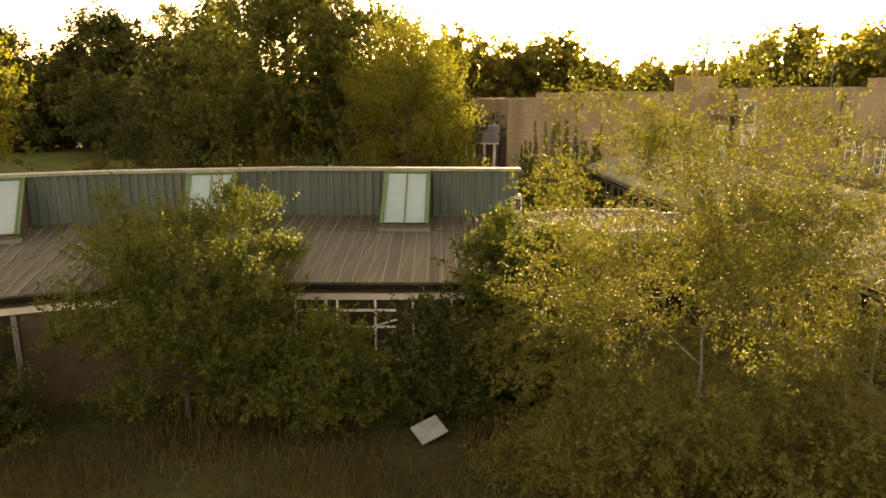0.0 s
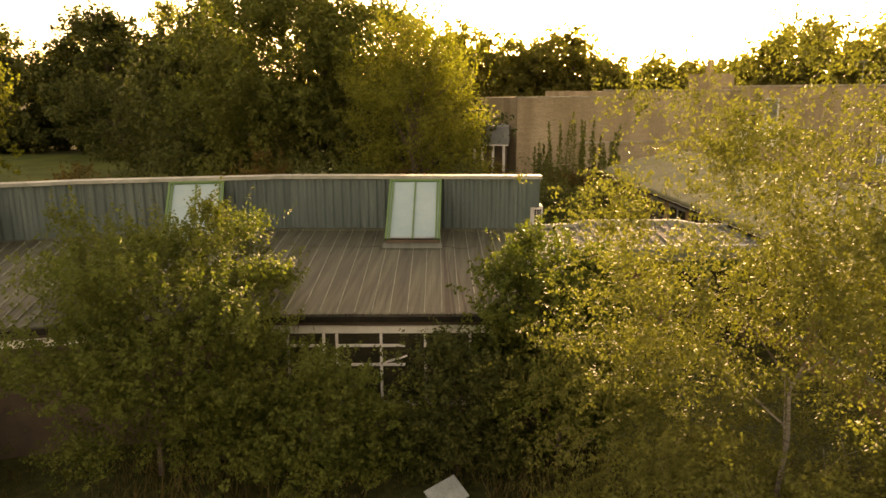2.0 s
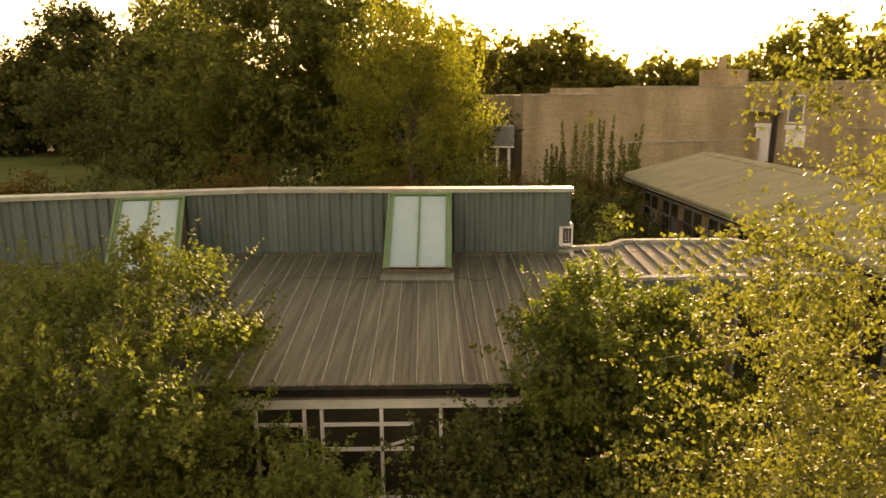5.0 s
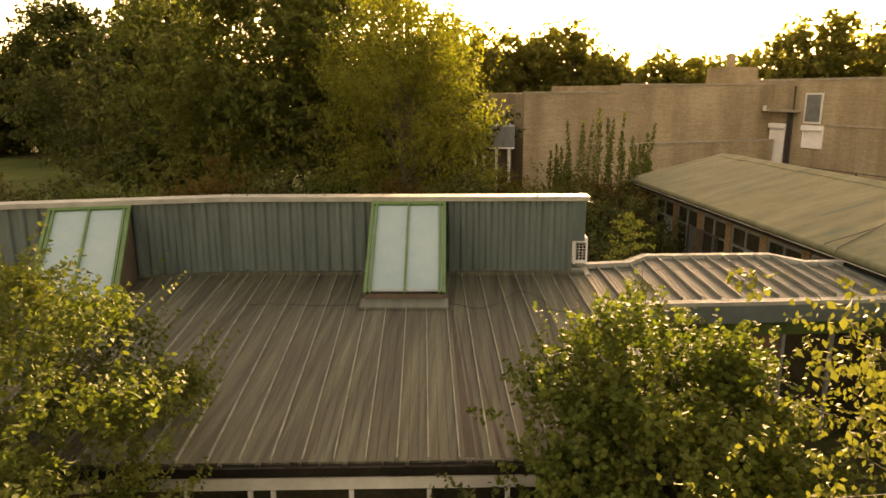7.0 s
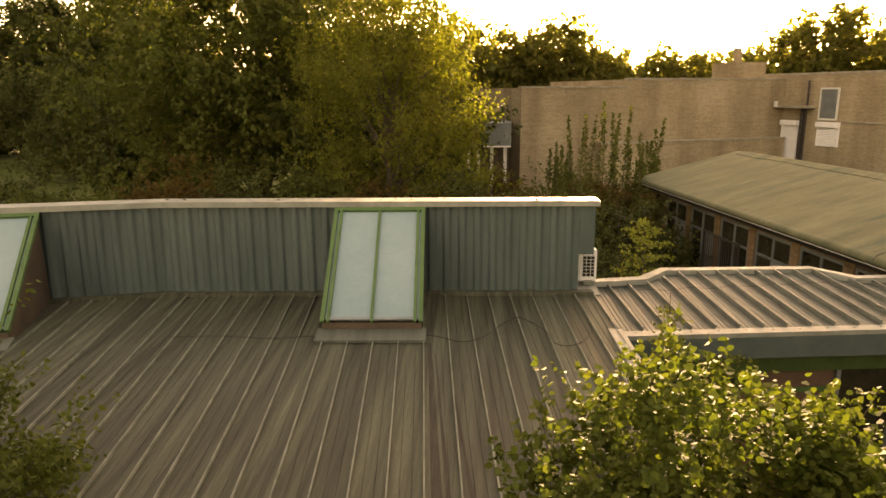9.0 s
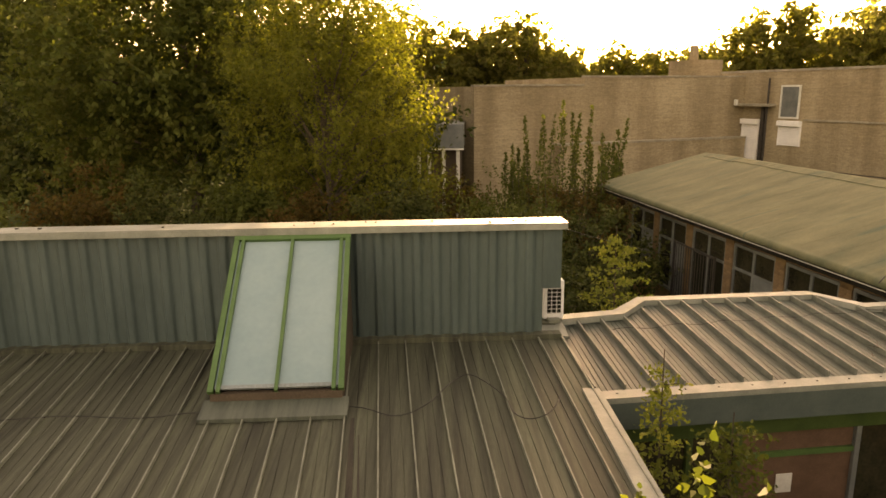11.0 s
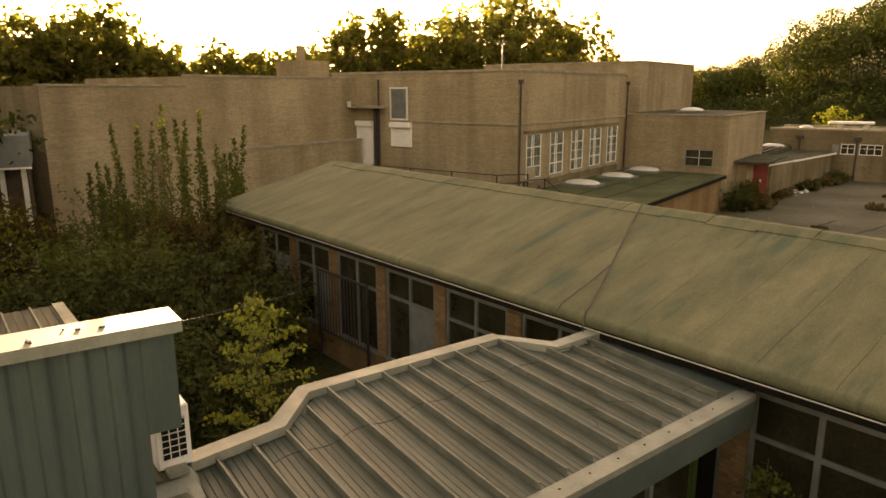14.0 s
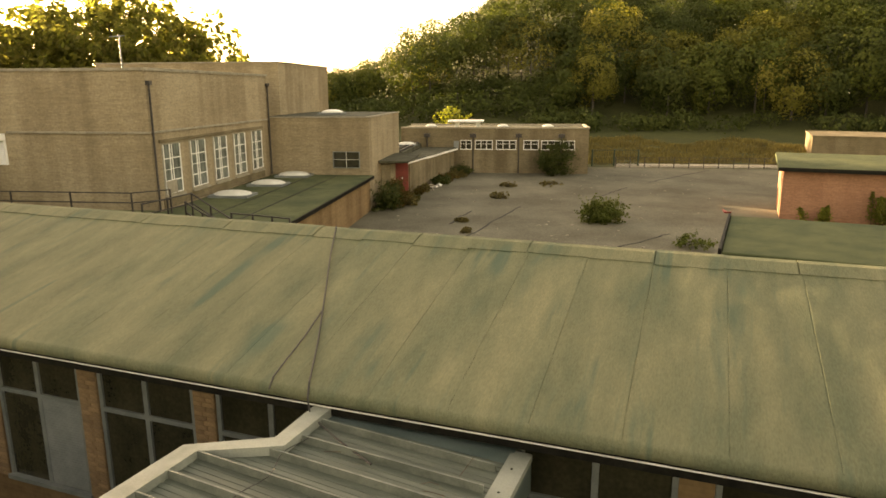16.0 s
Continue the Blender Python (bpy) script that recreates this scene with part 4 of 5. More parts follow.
low = empty("low_brick_block", HALL, label="two-level buff brick block beside the hall", category="building")
part("wall", boxes((15.02, 26, -6.9, 0.19, -1.2, 5.25)), M_BRICK, low)
part("roof_edge", boxes((14.95, 26.1, -7.0, 0.19, 5.25, 5.31)), M_STONE, low)
part("roof_felt", boxes((15.4, 25.7, -6.6, 0.18, 5.311, 5.325)), M_BITUMEN, low)
w = empty("window", pose(15.0, -6.2, 0))
w.parent = low
part("pane", boxes((-0.02, -0.01, 0, 1.75, 1.96, 2.97)), M_GLASS, w)
part("frame", boxes((-0.05, -0.0, -0.05, 0.0, 1.91, 3.02), (-0.05, -0.0, 1.75, 1.8, 1.91, 3.02), (-0.05, -0.0, 0.001, 1.749, 2.97, 3.02), (-0.07, -0.0, 0.001, 1.749, 1.91, 1.96)), M_FRAMEG, w)
part("glazing_bar", boxes((-0.045, -0.021, 0.855, 0.89, 1.96, 2.97), (-0.045, -0.021, 0.001, 0.854, 2.465, 2.49), (-0.045, -0.021, 0.891, 1.749, 2.465, 2.49)), M_DOME, w)

porch2 = empty("side_porch", HALL, label="small porch with a red side panel and felt slab roof", category="porch")
part("roof_slab", bbox((17.6, 24.0, -9.1, -6.92, 2.0, 2.15), bevel=0.03), M_BITUMEN, porch2)
part("red_panel", boxes((20.9, 21.02, -8.5, -7.45, -1.0, 1.995)), M_RED, porch2, "faded red painted panel")
part("white_plate", boxes((20.88, 20.898, -8.1, -8.0, 0.4, 0.62)), M_WHITE, porch2)
part("wall", boxes((18.6, 20.6, -7.6, -6.93, -1.0, 1.995)), M_BRICK, porch2)
part("inner_wall", boxes((21.1, 23.8, -7.3, -6.93, -1.0, 1.995)), M_DARKWALL, porch2)

walkway = empty("covered_walkway", HALL, label="low brick walkway with a felt-covered roof and white edge board", category="building")
part("wall", prism([(23.3, -8.25), (36.9, -10.35), (36.9, -7.2), (23.3, -7.2)], -1.1, 1.35), M_DULLBRICK, walkway)
part("roof", prism([(22.9, -8.0), (37.3, -10.6), (37.3, -7.0), (22.9, -7.0)], 1.35, 1.52), M_BITUMEN, walkway)
part("edge_trim", hexa(bmesh.new(), [(22.9, -8.06, 1.3), (37.3, -10.66, 1.3), (37.3, -10.61, 1.3), (22.9, -8.01, 1.3)], [(22.9, -8.06, 1.46), (37.3, -10.66, 1.46), (37.3, -10.61, 1.46), (22.9, -8.01, 1.46)]), M_WHITE, walkway, "white edge board")
part("upper_roof", boxes((27.0, 37.4, -6.99, -3.5, -1.1, 1.9)), M_BITUMEN, walkway, "flat bitumen roof with pipes")
for yy in (-6.7, -6.1):
    part("roof_pipe", bar(bmesh.new(), (27.2, yy, 1.99), (37.3, yy, 1.99), 0.14, 0.14), M_PIPE, walkway)

farb = empty("yard_building", HALL, label="single-storey buff brick building across the yard", category="building")
part("wall", boxes((37.5, 44, -23.3, -5, -1.2, 3.35)), M_DULLBRICK, farb)
part("parapet", boxes((37.42, 37.7, -23.38, -5, 3.351, 3.5), (37.701, 44.1, -23.38, -23.1, 3.351, 3.5), (43.8, 44.1, -23.099, -5, 3.351, 3.5)), M_STONE, farb)
part("roof_felt", boxes((37.71, 43.79, -23.09, -5.1, 3.352, 3.38)), M_BITUMEN, farb, "dark bitumen roof felt")
for y0, y1, n in ((-11.98, -10.94, 2), (-14.03, -12.37, 3), (-16.33, -14.43, 3), (-18.49, -17.09, 2), (-20.6, -18.8, 3), (-21.96, -20.9, 2)):
    w = empty("window", pose(37.5, y0, 0))
    w.parent = farb
    ln = y1 - y0
    part("pane", boxes((-0.02, -0.01, 0, ln, 1.38, 2.17)), M_GLASS, w)
    part("frame", boxes((-0.06, -0.0, -0.05, ln + 0.05, 2.17, 2.23)), M_WHITE, w)
    part("sill", boxes((-0.1, -0.0, -0.05, ln + 0.05, 1.31, 1.38)), M_WHITE, w)
    for i in range(n + 1):
        part("mullion", boxes((-0.06, -0.021, ln * i / n - 0.03, ln * i / n + 0.03, 1.38, 2.17)), M_WHITE, w)
    part("glazing_bar", boxes((-0.05, -0.0215, 0.0, ln, 1.85, 1.885)), M_WHITE, w)
part("wall_cabinet", boxes((37.3, 37.499, -10.75, -10.25, 1.35, 2.15)), M_FRAMEG, farb, "grey cabinet on the wall")
for y0 in (-20.7, -16.6, -12.15, -7.6):
    bm = tube(bmesh.new(), [(37.42, y0, -1.0), (37.42, y0, 2.9)], 0.06, sides=6)
    box(bm, 37.2, 37.5, y0 - 0.3, y0 + 0.3, 2.5, 2.85)
    part("downpipe", bm, M_PIPE, farb)
vent = empty("roof_plant", HALL @ pose(39.3, -11.3, 3.38), label="flat white ventilation duct on roof stands", category="roof plant")
part("duct_box", bbox((-0.7, 0.7, -1.75, 1.75, 0.5, 0.72), bevel=0.05), M_SHUTTER, vent)
for yy in (-1.2, 0.9):
    part("stand", boxes((-0.35, 0.35, yy - 0.2, yy + 0.2, 0.0, 0.5)), M_DOME, vent)
for yy in (-19.4, -15.0, -7.8):
    dome(38.9, yy, 0.55, 0.55, 3.38)
dome(34.6, -6.0, 0.8, 0.9, 1.9)
dome(19.5, -3.2, 0.8, 0.8, 5.34)

# store near the yard, flat shed roof this side of the yard
store = empty("brick_store", pose(48.0, -2.9, -1.0, 0, 0, 4), label="red brick store with a green sloping roof", category="building")
part("wall", boxes((0, 6, -7.4, 0, 0, 3.1)), M_REDBRK, store)
bm = hexa(bmesh.new(), [(-0.5, -7.9, 3.1), (6.4, -7.9, 3.45), (6.4, 0.35, 3.45), (-0.5, 0.35, 3.1)], [(-0.5, -7.9, 3.32), (6.4, -7.9, 3.67), (6.4, 0.35, 3.67), (-0.5, 0.35, 3.32)])
part("roof", bm, M_FELTDK, store)
part("roof_edge", boxes((-0.56, -0.505, -7.9, 0.35, 3.08, 3.31)), M_GUTTER, store)
part("plinth", boxes((-0.06, -0.002, -7.4, 0.0, 0, 0.35)), M_REDBRK, store)
shed = empty("flat_roof_shed", pose(22.7, -1.9, 0, 0, 0, 3), label="low outbuilding with a dull green felt roof", category="building")
part("wall", boxes((0.3, 6.6, -12, -0.3, -1.2, 1.9)), M_WHITE, shed)
part("roof", bbox((0, 6.9, -12.3, 0.0, 1.9, 2.1), bevel=0.03), M_FELTDK, shed)
part("verge_trim", bbox((0.0, 6.9, 0.005, 0.10, 1.88, 2.2), bevel=0.01), M_GUTTER, shed)
far2 = empty("low_brick_house", pose(86, -4.6, -0.9, 0, 0, 4), label="distant low brick building with a flat roof", category="building")
part("wall", boxes((0, 10, -24, 0, 0, 2.8)), M_DULLBRICK, far2)
part("roof_edge", boxes((-0.1, 10, -24.1, 0.1, 2.8, 2.95)), M_DULLBRICK, far2)
shack = empty("grey_outbuilding", pose(-1.2, 25.6, -0.4, 0, 0, -4), label="small outbuilding with a deep grey fascia and white posts", category="building")
part("wall", boxes((-1.4, 0.9, 0.5, 4, 0, 4.45)), M_DARKWALL, shack)
part("roof_fascia", bbox((-1.6, 1.05, -0.2, 4.2, 4.45, 5.72), bevel=0.03), M_FRAMEG, shack)
part("fascia_lip", boxes((-1.63, 1.08, -0.24, -0.201, 4.4, 4.48)), M_WHITE, shack)
for x in (-1.3, -0.75, 0.0, 0.75):
    part("post", boxes((x - 0.09, x + 0.09, 0.0, 0.16, 0.0, 4.45)), M_DOME, shack)

# ---------------------------------------------------------------- trees


def leaf_mesh(name, centres, size, seed, droop=0.3, aspect=0.6, facing=None, axis=None, oval=False):
    """Diamond or oval leaves at the centres, each turned at random, hanging a little."""
    r = np.random.default_rng(seed)
    n = len(centres)
    d = r.normal(size=(n, 3))
    d[:, 2] -= droop
    d /= np.linalg.norm(d, axis=1)[:, None]
    s = np.cross(d, r.normal(size=(n, 3)))
    s /= np.linalg.norm(s, axis=1)[:, None] + 1e-9
    if facing is not None:
        # lie in the surface of the clump, more or less
        f = facing / (np.linalg.norm(facing, axis=1)[:, None] + 1e-9) + 0.38 * r.normal(size=(n, 3))
        d = np.cross(f, r.normal(size=(n, 3)))
        d /= np.linalg.norm(d, axis=1)[:, None] + 1e-9
        s = np.cross(f, d)
        s /= np.linalg.norm(s, axis=1)[:, None] + 1e-9
    if axis is not None:
        # stand off the shoot, blade turned up to the light
        d = axis + 0.35 * r.normal(size=(n, 3))
        d[:, 2] -= droop
        d /= np.linalg.norm(d, axis=1)[:, None] + 1e-9
        s = np.cross(d, np.array((0, 0, 1.0)) + 0.8 * r.normal(size=(n, 3)))
        s /= np.linalg.norm(s, axis=1)[:, None] + 1e-9
    ln = (size * r.uniform(0.6, 1.3, n))[:, None]
    nn = np.cross(d, s)
    v = np.empty((n, 4, 3))
    v[:, 0] = centres - d * ln * 0.5
    v[:, 1] = centres + s * ln * aspect * 0.5 + nn * ln * 0.12
    v[:, 2] = centres + d * ln * 0.5
    v[:, 3] = centres - s * ln * aspect * 0.5 + nn * ln * 0.12
    k = 4
    if oval:
        k = 6
        w = s * ln * aspect * 0.5
        lift = nn * ln * 0.1
        v = np.stack([centres - d * ln * 0.5, centres - d * ln * 0.22 + w + lift, centres + d * ln * 0.2 + w * 0.85 + lift, centres + d * ln * 0.55 - lift, centres + d * ln * 0.2 - w * 0.85 + lift, centres - d * ln * 0.22 - w + lift], 1)
    me = bpy.data.meshes.new(name)
    me.vertices.add(k * n)
    me.vertices.foreach_set("co", v.ravel().astype(np.float32))
    me.loops.add(k * n)
    me.loops.foreach_set("vertex_index", np.arange(k * n, dtype=np.int32))
    me.polygons.add(n)
    me.polygons.foreach_set("loop_start", np.arange(0, k * n, k, dtype=np.int32))
    me.update(calc_edges=True)
    me.validate()
    return me


def shoots(n, boughs, centre, radii, seed, bough_r, hollow, bottom, ragged, lift, shoot, per, leaf):
    """Leafy shoots on boughs spread through a ragged ellipsoid: leaf places, leaf axes, bough ends, shoots."""
    r = np.random.default_rng(seed)
    radii, centre = np.array(radii), np.array(centre)
    dirs = r.normal(size=(boughs, 3))
    dirs /= np.linalg.norm(dirs, axis=1)[:, None]
    dirs[:, 2] = np.where(dirs[:, 2] < bottom, -dirs[:, 2], dirs[:, 2])
    rad = np.clip((hollow + (1 - hollow) * r.uniform(0, 1, boughs) ** 0.55) * (1 + ragged * r.normal(size=boughs) * 0.5), 0.1, 1.12)
    cc = dirs * rad[:, None] * radii + centre
    k = max(boughs, n // per)
    who = np.arange(k) % boughs
    size = r.uniform(0.6, 1.35, boughs)[who][:, None]
    base = cc[who] + r.normal(size=(k, 3)) * np.array((1, 1, 0.55)) * bough_r * size
    out = base - centre
    out /= np.linalg.norm(out, axis=1)[:, None] + 1e-9
    up = out * 0.55 + np.array((0, 0, lift)) + 0.38 * r.normal(size=(k, 3))
    up /= np.linalg.norm(up, axis=1)[:, None]
    ln = shoot * r.uniform(0.45, 1.3, k) * np.where(r.uniform(size=k) < 0.06, 1.9, 1.0)
    f = np.tile((np.arange(per) + 0.5) / per, k).reshape(k, per) + r.normal(size=(k, per)) * 0.03
    side = r.normal(size=(k, per, 3))
    side -= up[:, None] * (side * up[:, None]).sum(2)[..., None] * 0.7
    side /= np.linalg.norm(side, axis=2)[..., None]
    spread = leaf * 0.45 * (1.5 - 0.7 * f)[..., None] + 0.10 * shoot * (1 - f)[..., None]
    pts = base[:, None] + up[:, None] * (f * ln[:, None])[..., None] + side * spread
    return pts.reshape(-1, 3), side.reshape(-1, 3), cc, np.stack([base, base + up * ln[:, None]], 1)


def tree(name, x, y, height, crown_c, radii, n, clumps, clump_r, leaf, lm, bark, seed, label, trunk_r=0.14, hollow=0.45, droop=0.3, bottom=-0.9, ragged=0.25, aspect=0.6, lift=0.5, shoot=0.45, per=22, limbs=40, twiggy=False, oval=False, shift=(0, 0), clear=None):
    """Tapered trunk, limbs to the boughs, and a crown of leafy shoots."""
    z0 = ground_z(x, y) - 0.05
    t = empty(name, pose(x, y, z0), label=label, category="bush" if "bush" in name or "shrub" in name else "tree")
    cz = crown_c - z0
    pts, axis, cc, twigs = shoots(n, clumps, (*shift, cz), radii, seed, clump_r, hollow, bottom, ragged, lift, shoot, per, leaf)
    keep = pts[:, 2] > 0.02
    if clear:
        keep &= np.array([not clear(px + x, py + y, pz + z0) for px, py, pz in pts])
    rnd = random.Random(seed)
    bm = bmesh.new()
    top = cz + radii[2] * 0.4
    stem = [(0.25 * noise.noise((seed, k * 0.7, 0)) * radii[0] * 0.5 * k / 6, 0.25 * noise.noise((seed, 9, k * 0.7)) * radii[1] * 0.5 * k / 6, top * k / 6) for k in range(7)]
    tube(bm, stem, trunk_r, trunk_r * 0.2, 7)
    order = list(range(len(cc)))
    rnd.shuffle(order)
    for i in order[: min(len(cc), limbs)]:
        c = Vector(cc[i])
        f = max(0.12, min(0.9, (c.z / top) * 0.65))
        k = min(5, int(f * 6))
        a = Vector(stem[k]).lerp(Vector(stem[k + 1]), f * 6 - k)
        mid = a.lerp(c, 0.55) + Vector((0, 0, 0.12 * (c - a).length))
        tube(bm, [a, mid, c], trunk_r * 0.3, trunk_r * 0.05, 5)
    part("trunk", bm, bark, t)
    if twiggy:
        bm = bmesh.new()
        for i in range(0, min(len(twigs), 900), 2):
            tube(bm, [twigs[i, 0], twigs[i, 1]], 0.07 * leaf, 0.03 * leaf, 3)
        tagged(part("brushwood", bm, bark, t), kind="stuff")
    part("crown", leaf_mesh("crown", pts[keep], leaf, seed, droop, aspect, None, axis[keep], oval), lm, t)
    return t


# trees in front of the classroom block
def indoors(x, y, z):
    """Under or in the metal roof of the classroom block."""
    if x > 0.4 or z > 3.0 + 0.04 * (y + 8):
        return False
    eave = -7.85 + 0.06 * x if x > -7.5 else -8.3 + 0.3 * (x + 7.5)
    return y > eave - (0.02 if z > 2.6 else -0.15)


tree("garden_tree", -8.65, -9.75, 5.6, 2.4, (2.95, 2.9, 2.85), 120000, 165, 0.30, 0.08, L_TREE, M_BARK, 11, "dense small-leaved tree with sunlit yellow-green top beside the eaves", 0.07, 0.35, 0.25, limbs=12, bottom=-1.1, ragged=0.18, shoot=0.5, per=24, twiggy=True, shift=(0, 0.9), clear=indoors)
tree("low_shrub", -5.3, -10.0, 2.4, 0.95, (1.6, 1.0, 1.45), 26000, 70, 0.26, 0.085, L_TREE, M_BARK, 12, "spreading green shrub under the classroom windows", 0.04, 0.3, shoot=0.4)
tree("low_shrub", -2.35, -9.2, 2.7, 1.0, (1.35, 0.7, 1.5), 24000, 70, 0.22, 0.085, L_DARK, M_BARK, 10, "dark shrub crowding the classroom windows", 0.04, 0.3, shoot=0.4)
tree("hazel_bush", -0.15, -8.9, 5.4, 1.75, (1.9, 1.8, 2.85), 105000, 150, 0.26, 0.07, L_HAZEL, M_BARK, 13, "tall dark green bush leaning over the roof edge", 0.07, 0.35, 0.2, bottom=-1.1, ragged=0.06, shoot=0.42, per=22, lift=0.7, aspect=0.8, twiggy=True, oval=True, shift=(0, 1.1), clear=indoors)
tree("birch_tree", 3.05, -12.3, 8.6, 2.4, (3.75, 2.2, 6.0), 225000, 290, 0.38, 0.058, L_BIRCH, M_BIRCHBARK, 14, "broad backlit birch with fine hanging yellow-green leaves", 0.06, 0.3, 0.6, bottom=-1.1, ragged=0.22, lift=-0.35, shoot=0.6, per=26, limbs=8, twiggy=True)
tree("low_shrub", 1.6, -13.6, 1.9, 0.7, (1.7, 1.1, 1.5), 15000, 50, 0.24, 0.08, L_BIRCH, M_BARK, 8, "low birch regrowth at the foot of the tree", 0.03, 0.3)
tree("low_shrub", 4.6, -14.2, 2.2, 0.6, (1.9, 1.1, 1.5), 15000, 50, 0.24, 0.08, L_BIRCH, M_BARK, 9, "low birch regrowth in the long grass", 0.03, 0.3)
tree("low_shrub", -12.6, -11.6, 2.3, 0.8, (1.6, 1.0, 1.5), 14000, 50, 0.24, 0.09, L_DARK, M_BARK, 7, "dark brush by the far classroom window", 0.03, 0.3)
# behind the clerestory wall
tree("ash_tree", -5.6, 14.5, 11.5, 5.6, (3.2, 2.8, 5.2), 44000, 84, 0.42, 0.14, L_GOLD, M_BARK, 15, "sunlit yellow-green tree behind the classroom block", 0.18, 0.35, ragged=0.4, shoot=1.35, per=22, lift=0.6)
tree("oak_tree", -13.5, 24.0, 17.5, 8.6, (8.3, 6.0, 8.6), 88000, 250, 0.85, 0.29, L_OAK, M_BARK, 16, "large dark broad oak behind the school", 0.38, 0.2, ragged=0.16, shoot=1.1, per=20, limbs=16)
tree("oak_tree", -25.0, 36.0, 14.5, 7.0, (4.9, 4.5, 6.9), 20000, 100, 0.9, 0.46, L_DARK, M_BARK, 17, "dark broad tree at the edge of the field", 0.35, 0.35, shoot=1.4, per=16)
tree("cypress_tree", -53.0, 71.0, 17.0, 7.6, (7.2, 6.5, 9.0), 24000, 170, 1.1, 0.68, L_DARK, M_BARK, 18, "dense dark evergreen beyond the field", 0.4, 0.6, shoot=1.6, per=16, lift=0.9)
tree("field_tree", -70.0, 72.0, 14.0, 6.0, (7.5, 6.0, 7.4), 16000, 80, 1.1, 0.66, L_DARK, M_BARK, 19, "dark tree beyond the field", 0.35, shoot=1.6, per=14)
tree("field_tree", -44.5, 30.0, 13.0, 6.5, (4.5, 4.0, 6.0), 13000, 60, 0.8, 0.34, L_GOLD, M_BARK, 20, "yellow-leaved tree at the field's edge", 0.25, shoot=1.2, per=16)
tree("field_tree", -46.5, 78.0, 19.0, 10.5, (4.3, 4.3, 8.6), 12000, 60, 1.0, 0.5, L_GOLD, M_BARK, 21, "tall airy tree beyond the field", 0.35, shoot=1.6, per=14)
for i, (x, y, h, rx) in enumerate([(-34.0, 46.0, 9.0, 5.0), (-45.0, 58.0, 9.5, 6.0), (-22.0, 31.0, 7.5, 4.5), (-7.5, 22.0, 8.0, 4.0), (-9.5, 31.0, 10.0, 4.5), (-4.5, 27.0, 7.5, 3.5)]):
    tree("field_tree", x, y, h, h * 0.42, (rx, rx * 0.8, h * 0.5), 14000, 60, 0.9, 0.36, L_DARK, M_BARK, 90 + i, "low dark tree closing the field edge", 0.2, 0.3, shoot=1.2, per=16)
for i, (b, d, h, rx) in enumerate([(-46, 92, 6.0, 7.0), (-41, 95, 6.5, 7.5), (-36.5, 92, 6.0, 7.0), (-32, 88, 5.5, 6.5), (-28, 92, 6.0, 7.0), (-23.5, 90, 6.0, 6.5), (-19, 88, 6.0, 6.0)]):
    tree("hedge_tree", d * math.sin(radians(b)), d * math.cos(radians(b)), h, 2.2, (rx, 2.6, h * 0.55), 7000, 90, 0.7, 0.62, L_DARK, M_BARK, 300 + i, "dense dark hedge tree closing the far side of the meadow", 0.2, 0.2, ragged=0.12, shoot=0.9, per=14, bottom=-1.1)
SHRUBS = [(-22.5, 10.0, 4.2), (-19.5, 12.0, 4.6), (-16.5, 10.5, 4.4), (-13.6, 12.5, 4.6), (-10.8, 11.5, 4.3), (-8.0, 12.5, 4.5), (-5.3, 11.2, 4.2), (-2.6, 11.6, 4.2), (0.6, 10.6, 3.5), (1.0, 13.5, 3.4), (3.3, 11.2, 3.3), (1.5, 7.6, 2.2), (3.8, 15.5, 3.8), (2.2, 19.5, 3.0), (-1.4, 21.5, 3.0)]
for i, (x, y, h) in enumerate(SHRUBS):
    tree("shrub", x, y, h, h * 0.42, (1.9, 1.6, h * 0.5), 9500, 34, 0.36, 0.13, (L_RUST, L_DARK, L_OAK)[i % 3 if x < -4 else 1 if y < 12 else 2 if i % 2 else 0], M_BARK, 30 + i, "tangled autumn shrub in the overgrown court", 0.04, 0.3, shoot=0.6, per=18)


def spire_weed(x, y, h, seed, n=5, lm=None, label="tall upright weed with leafy spires"):
    """Shoots that stand up straight with small leaves all along."""
    z0 = ground_z(x, y)
    t = empty("tall_weed", pose(x, y, z0), label=label, category="plant", group="tall weeds")
    r = np.random.default_rng(seed)
    bm, pts = bmesh.new(), []
    for _ in range(n):
        b0 = np.array((r.normal() * 0.3, r.normal() * 0.3, 0.0))
        tip = b0 + np.array((r.normal() * 0.3, r.normal() * 0.3, (h - z0) * r.uniform(0.7, 1.0)))
        tube(bm, [b0, tip], 0.025, 0.006, 5)
        m = 420
        f = r.uniform(0.2, 1, m)
        pts.append(b0 + (tip - b0) * f[:, None] + r.normal(size=(m, 3)) * np.array((1, 1, 0.6)) * (0.22 * (1.12 - f))[:, None])
    part("stem", bm, M_BARK, t)
    part("leaves", leaf_mesh("leaves", np.concatenate(pts), 0.12, seed, 0.2), lm or L_OAK, t)


for i, (x, y, h) in enumerate([(3.0, 15.5, 6.9), (4.0, 16.4, 6.4), (4.9, 15.8, 6.0), (5.5, 17.5, 5.6), (2.4, 17.0, 6.3), (6.0, 18.5, 5.2), (1.2, 16.5, 5.2)]):
    spire_weed(x, y, h, 60 + i)


